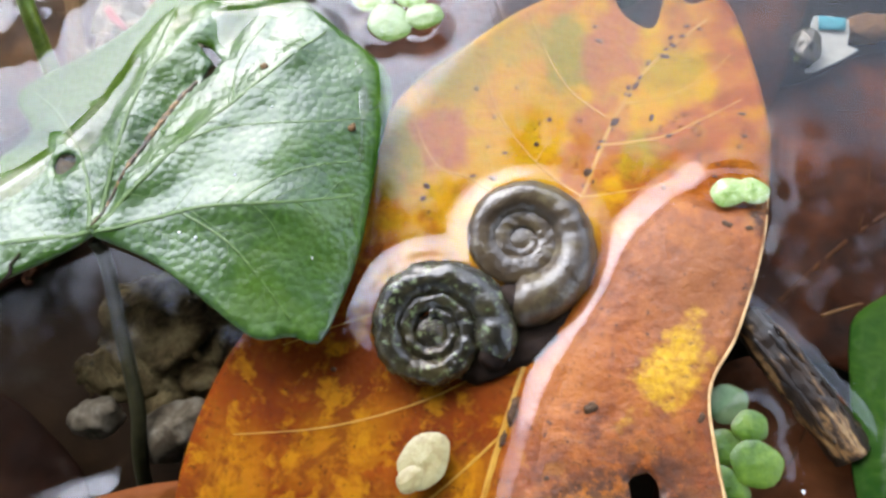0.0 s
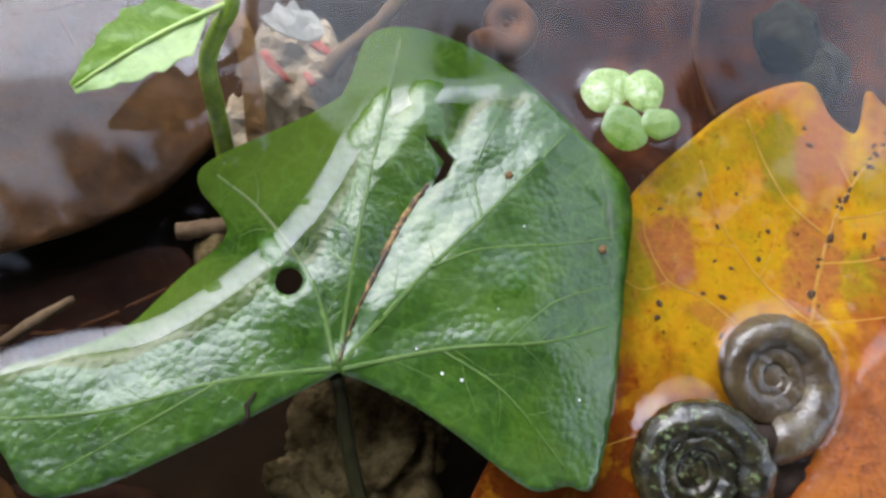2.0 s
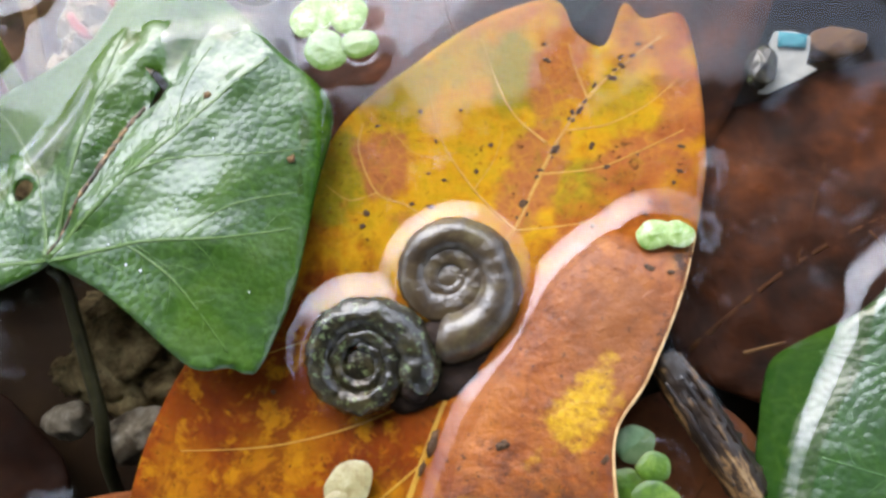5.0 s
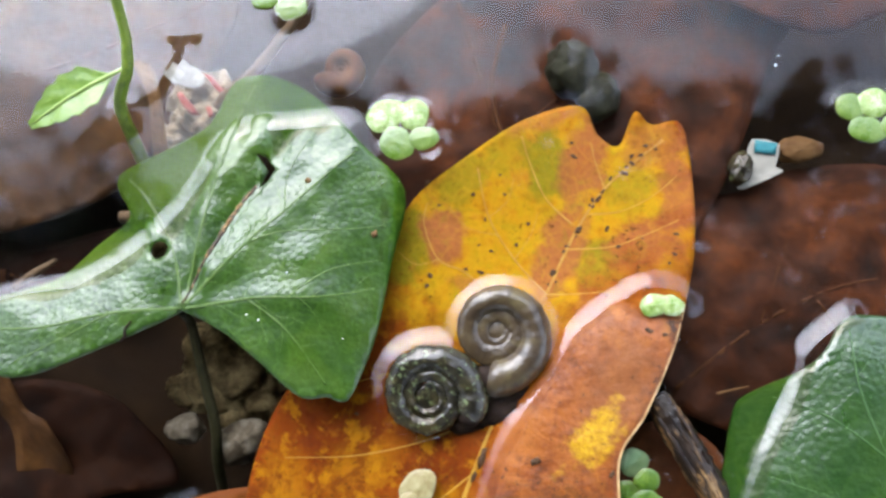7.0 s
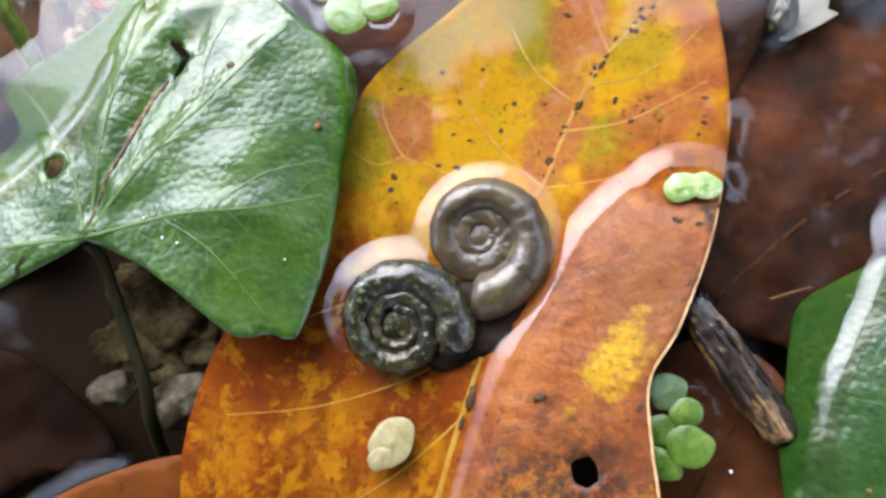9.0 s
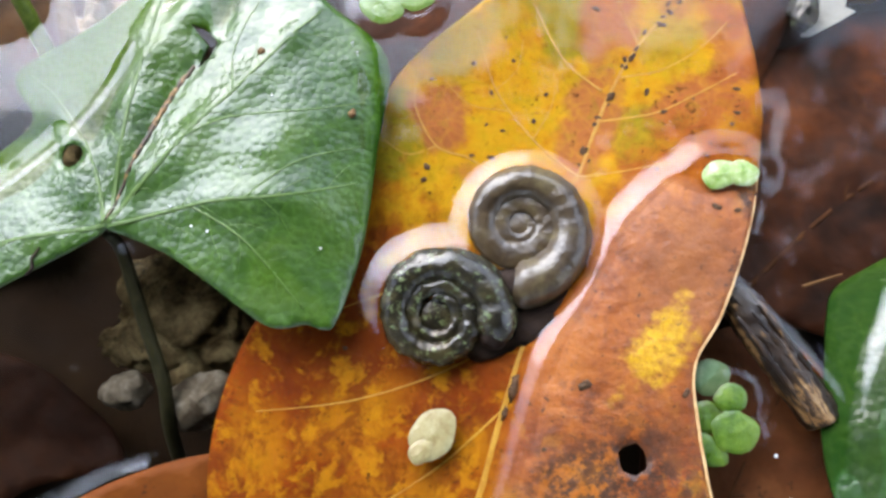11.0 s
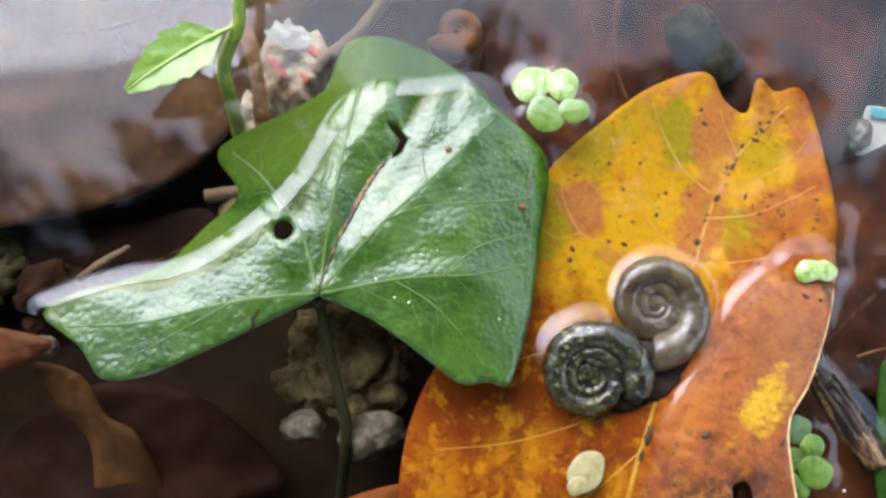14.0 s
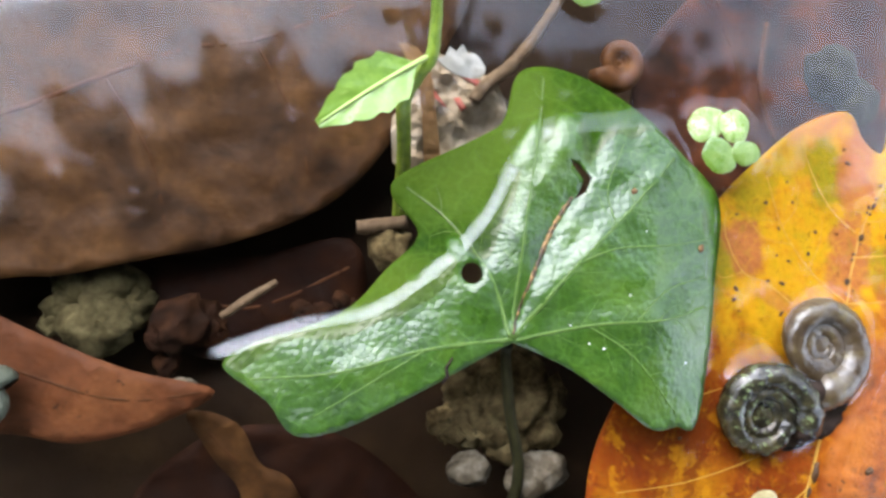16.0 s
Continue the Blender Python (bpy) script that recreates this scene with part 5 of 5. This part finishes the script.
# ---- stones, silt and scraps on the bed ----
for x, y, z, rx, ry, rz, turn, mat, label, seed in ((-41.8, -13.0, -9.5, 3.0, 2.3, 2.2, 10, STONE_WHITE, "small whitish pebble on the pond bed", 2),
                                                    (-32.3, -14.2, -10, 4.6, 3.2, 2.8, 25, STONE_WHITE, "whitish angular pebble on the pond bed", 3), 
                                                    (13.5, 44.8, -6.5, 4.0, 4.4, 3.0, 30, STONE_DARK, "dark mossy stone under water", 5), (17.6, 40.6, -6.5, 3.2, 3.8, 2.6, 0, STONE_DARK, "dark mossy stone under water", 6),
                                                    (38.6, 30.6, -6.5, 1.7, 2.6, 1.5, -10, SHELL_DARK, "small dark oval shell beside a scrap", 7), (-52.5, 16.5, -12.5, 3.0, 3.4, 2.4, 10, STONE, "brown pebble under the ivy leaf", 8),
                                                    
                                                    (-79.4, -2.8, -14, 2.0, 1.6, 1.4, 0, STONE_WHITE, "pale pebble on the pond bed", 11), (47.5, 34.2, -8.2, 3.4, 2.0, 1.2, 10, TAN, "tan scrap of bark under water", 12)):
    t = thing("stone" if mat not in (SILT, TAN, SHELL_DARK) else {id(SILT): "silt_clod", id(TAN): "bark_scrap", id(SHELL_DARK): "shell"}[id(mat)], x, y, z - rz * 0.6, label, "stone" if mat not in (SILT, TAN, SHELL_DARK) else "debris")
    v, f = lump(x, y, z, rx, ry, rz, 0.24, 0.35, seed, 20, turn)
    part("body", from_data("body", v, f, mat), t)


def clump(name, x, y, z, spread, size, count, mat, label, seed):
    """A loose heap of soft silt: many uneven lumps grown into one."""
    rng = np.random.RandomState(seed)
    t = thing(name, x, y, z - size, label, "debris")
    verts, faces, k = [], [], 0
    for i in range(count):
        a, r = rng.uniform(0, 2 * math.pi), math.sqrt(rng.uniform(0, 1))
        q = size * rng.uniform(0.45, 1.0) * (1.15 - 0.5 * r)
        v, f = lump(x + math.cos(a) * r * spread[0], y + math.sin(a) * r * spread[1], z - r * 1.6 + rng.uniform(-0.6, 0.6), q, q * rng.uniform(0.7, 1.2), q * 0.45, 0.5, 0.35, seed * 40 + i, 12, rng.uniform(0, 180))
        verts.append(v)
        faces += [tuple(p + k for p in g) for g in f]
        k += len(v)
    part("body", from_data("body", np.vstack(verts), faces, mat), t)
    return t


clump("silt_clod", -91.5, 8.0, -14.0, (6.0, 4.6), 4.6, 11, SILT, "pale olive clod of silt on the pond bed", 61)
clump("silt_clod", -80.6, 4.6, -15.0, (5.0, 4.5), 3.4, 9, SILT_RED, "rust stained crumbs of leaf mould on the pond bed", 62)
clump("silt_clod", -36.0, -3.6, -11.0, (6.6, 7.0), 5.4, 13, STONE, "beige clod of silt under the ivy leaf", 63)
clump("silt_clod", -43.6, -8.4, -11.5, (3.0, 2.4), 3.0, 6, STONE, "small tan clod of silt beside the leaf stalk", 64)
clump("silt_clod", -62.0, 7.0, -15.5, (6.0, 4.0), 2.2, 12, SILT_RED, "rust stained crumbs of leaf mould under the ivy leaf", 65)


def scrap(name, outline, knots, mat, label, wave, seed, prints=()):
    z = relief(knots)
    e = np.array(outline, float)
    c = e.mean(0)
    t = thing(name, c[0], c[1], knots[0][2] - 3, label, "scrap")
    v, f = sheet(curve(outline, 2), z, 0.25, 0.6, (), wave, seed)
    part("sheet", from_data("sheet", v, f, mat, False), t)
    for o, m, l in prints:
        v, f = sheet(np.array(o, float), lambda p: z(p) + 0.35, 0.2, 0.6, (), wave, seed)
        part("print", from_data("print", v, f, m), t, l)
    return t


scrap("wrapper_scrap", [(-52.7, 36.7), (-50.2, 41.2), (-48.0, 43.8), (-45.0, 43.4), (-42.3, 44.6), (-40.6, 41.6), (-38.2, 40.0), (-36.2, 36.3), (-39.0, 30.6), (-47.7, 27.5), (-52.5, 28.8)], [(-52, 36, -11), (-42, 44, -9), (-37, 36, -11), (-46, 28, -12), (-45, 37, -8.5)], PAPER, "crumpled pale wrapper scrap with red print", 2.6, 21,
      [([(-49.4, 39.4), (-48.6, 39.8), (-47.0, 38.2), (-45.6, 36.4), (-46.4, 36.0), (-48.2, 37.6)], RED, "faded red print"), ([(-45.2, 43.0), (-44.4, 43.2), (-42.4, 41.2), (-40.6, 39.6), (-41.6, 39.4), (-43.6, 41.0)], RED, "faded red print"),
       ([(-44.6, 37.6), (-43.8, 37.8), (-42.8, 36.2), (-43.6, 35.8)], RED, "faded red print")])
scrap("paper_flake", [(-48.4, 40.2), (-47.4, 40.6), (-46.9, 41.8), (-46.0, 41.3), (-45.2, 42.2), (-44.4, 41.2), (-43.4, 41.4), (-42.0, 39.6), (-42.6, 38.4), (-44.8, 38.2), (-46.8, 38.8)], [(-48, 40, -1.5), (-42, 39, -1.8), (-45, 42, -1.2)], PAPER_WHITE, "white frayed flake above a wrapper", 0.8, 22)
scrap("carton_scrap", [(38.4, 27.6), (39.6, 32), (40.4, 35.2), (44.4, 34.6), (43.8, 31.2), (45, 30.6), (41, 28.4)], [(39, 28, -7), (40, 35, -7), (44, 33, -7)], PAPER_WHITE, "white carton scrap with a teal corner", 0.5, 23,
      [([(40.6, 33.2), (40.8, 35.0), (43.9, 34.6), (43.7, 33.0)], TEAL, "teal printed corner")])
scrap("leaf_scrap", [(-53.4, 41.8), (-51.0, 41.6), (-49.2, 38.6), (-48.4, 34.4), (-47.6, 30.0), (-47.4, 27.2), (-49.2, 26.6), (-49.8, 30), (-50.2, 34), (-51.2, 38)], [(-53.5, 41.5, -1.5), (-48, 36, -2.9), (-47, 29, -4), (-49, 26, -4.4), (-50, 36, -2.4)], TAN, "curled ochre brown scrap of leaf beside the seedling", 0.9, 24)



# ---- crumbs, specks and foam ----
def crumb(x, y, z, r, mat, label, category, seed, long=1.0, turn=0.0, name="crumb"):
    t = thing(name, x, y, z - r * 0.4, label, category)
    v, f = lump(x, y, z, r * long, r, r * 0.35, 0.6, 0.3, seed, 7, turn)
    part("body", from_data("body", v, f, mat), t)
    return t


for i, (x, y, r, long, turn) in enumerate(((11.9, 13.0, 0.75, 1.5, 70), (15.2, 19.6, 0.7, 1.3, 60), (1.6, 12.6, 0.45, 2.0, -20), (-0.6, 12.9, 0.35, 1.6, 10), (-6.0, 10.2, 0.45, 1.3, 30), (8.0, 20.2, 0.45, 1.2, 0), (20.8, 17.3, 0.45, 1.5, 20),
                                           (3.4, -12.6, 0.9, 2.6, 75), (2.4, -15.2, 0.6, 2.0, 70), (10.4, -12.4, 0.75, 1.5, 25), (-14.6, -8.4, 0.4, 1.3, 0), (20.2, -13.2, 0.45, 2.0, 60), (6.2, -18.6, 0.35, 1.2, 0), (24.5, 5.6, 0.5, 1.6, -30),
                                           (26.6, 5.2, 0.4, 1.4, 10), (27.4, 6.6, 0.35, 1.2, 0), (18.4, 25.4, 0.35, 1.4, 50), (19.6, 27.6, 0.4, 1.6, 60), (17.2, 23.2, 0.35, 1.3, 60), (22.6, 31.2, 0.4, 1.8, 50), (4.4, 24.4, 0.35, 1.2, 0))):
    crumb(x, y, float(orange_z((x, y))[0]) + 0.05, r * 0.58, ROT, "dark crumb of rot stuck to the orange leaf", "debris", i, long, turn)["group"] = "dark crumbs on the leaf"
midrib = curve([(26, 33), (22, 29.4), (18.4, 25.4), (15.2, 20), (12.9, 14.7), (11.2, 10.4)], 12, False)
rng = np.random.RandomState(77)
for i in range(38):
    if i < 16:
        x, y = midrib[rng.randint(len(midrib))] + rng.normal(size=2) * 0.45
    else:
        x, y = rng.uniform(-8, 29), rng.uniform(8, 33)
    crumb(x, y, float(orange_z((x, y))[0]) + 0.04, rng.uniform(0.12, 0.3), ROT, "tiny brown crumb stuck to the orange leaf", "debris", 100 + i, rng.uniform(1.0, 2.2), rng.uniform(0, 180))["group"] = "dark crumbs on the leaf"
for i, (x, y, r) in enumerate(((-29.8, 4.2, 0.22), (-28.0, 3.6, 0.2), (-32.2, 6.4, 0.16), (-16.4, 1.8, 0.16), (-24.6, 10.2, 0.15), (-21.8, 18.4, 0.16), (-13.4, 16.6, 0.42), (-23.2, 23.6, 0.42))):
    crumb(x, y, float(ivy_z((x, y))[0]) + 0.12, r * (1 if r > 0.4 else 0.6), TAN if r > 0.4 else BUBBLE, "tan speck on the ivy leaf" if r > 0.4 else "tiny pale speck on the ivy leaf", "speck", 30 + i, name="speck")["group"] = "specks on the ivy leaf"
for i, (x, y, r) in enumerate(((43.4, -22.0, 0.5), (42.6, -23.6, 0.42), (41.0, -20.6, 0.3))):
    crumb(x, y, float(second_z((x, y))[0]) + 0.02, r, TAN, "ochre spot on the dark leaf", "speck", 70 + i, name="speck")["group"] = "specks on the dark leaf"
for i, (x, y, r) in enumerate(((41.2, 43.8, 0.16), (41.6, 45.2, 0.12), (29.0, -19.4, 0.16), (30.0, -23.6, 0.18))):
    crumb(x, y, 0.1, r, BUBBLE, "small pale bubble on the water", "bubble", 50 + i, name="bubble")["group"] = "bubbles on the water"
nick = thing("soil_streak", -47.4, 0.6, 1.5, "dark nick across the ivy leaf's edge", "debris")
line = np.array([(-46.6, 2.4), (-47.4, 1.2), (-47.2, 0.2), (-47.8, -0.6)])
v, f = rod(np.column_stack([line, ivy_z(line) + 0.1]), (0.12, 0.2, 0.25, 0.15), 6, 0.6)
part("streak", from_data("streak", v, f, BODY), nick)


def motions():
    """The floating duckweed swings a little on the water."""
    for ob, rows in ((duck_main, [(0.0, 0.6, 0.5, 0), (1.5, 0.2, 0.2, 0), (3.2, 0, 0, 0), (5.5, -0.2, 0.1, 0), (7.0, -0.9, 0.5, 3), (9.0, -0.2, 0.2, 0), (13.0, 0.4, -0.1, -1), (16.0, 0.5, -0.3, -2)]),):
        home = ob.location.copy()
        walk(ob, [(t, Matrix.Translation(home) @ pose(x * MM, y * MM, 0, 0, 0, turn)) for t, x, y, turn in rows])


motions()
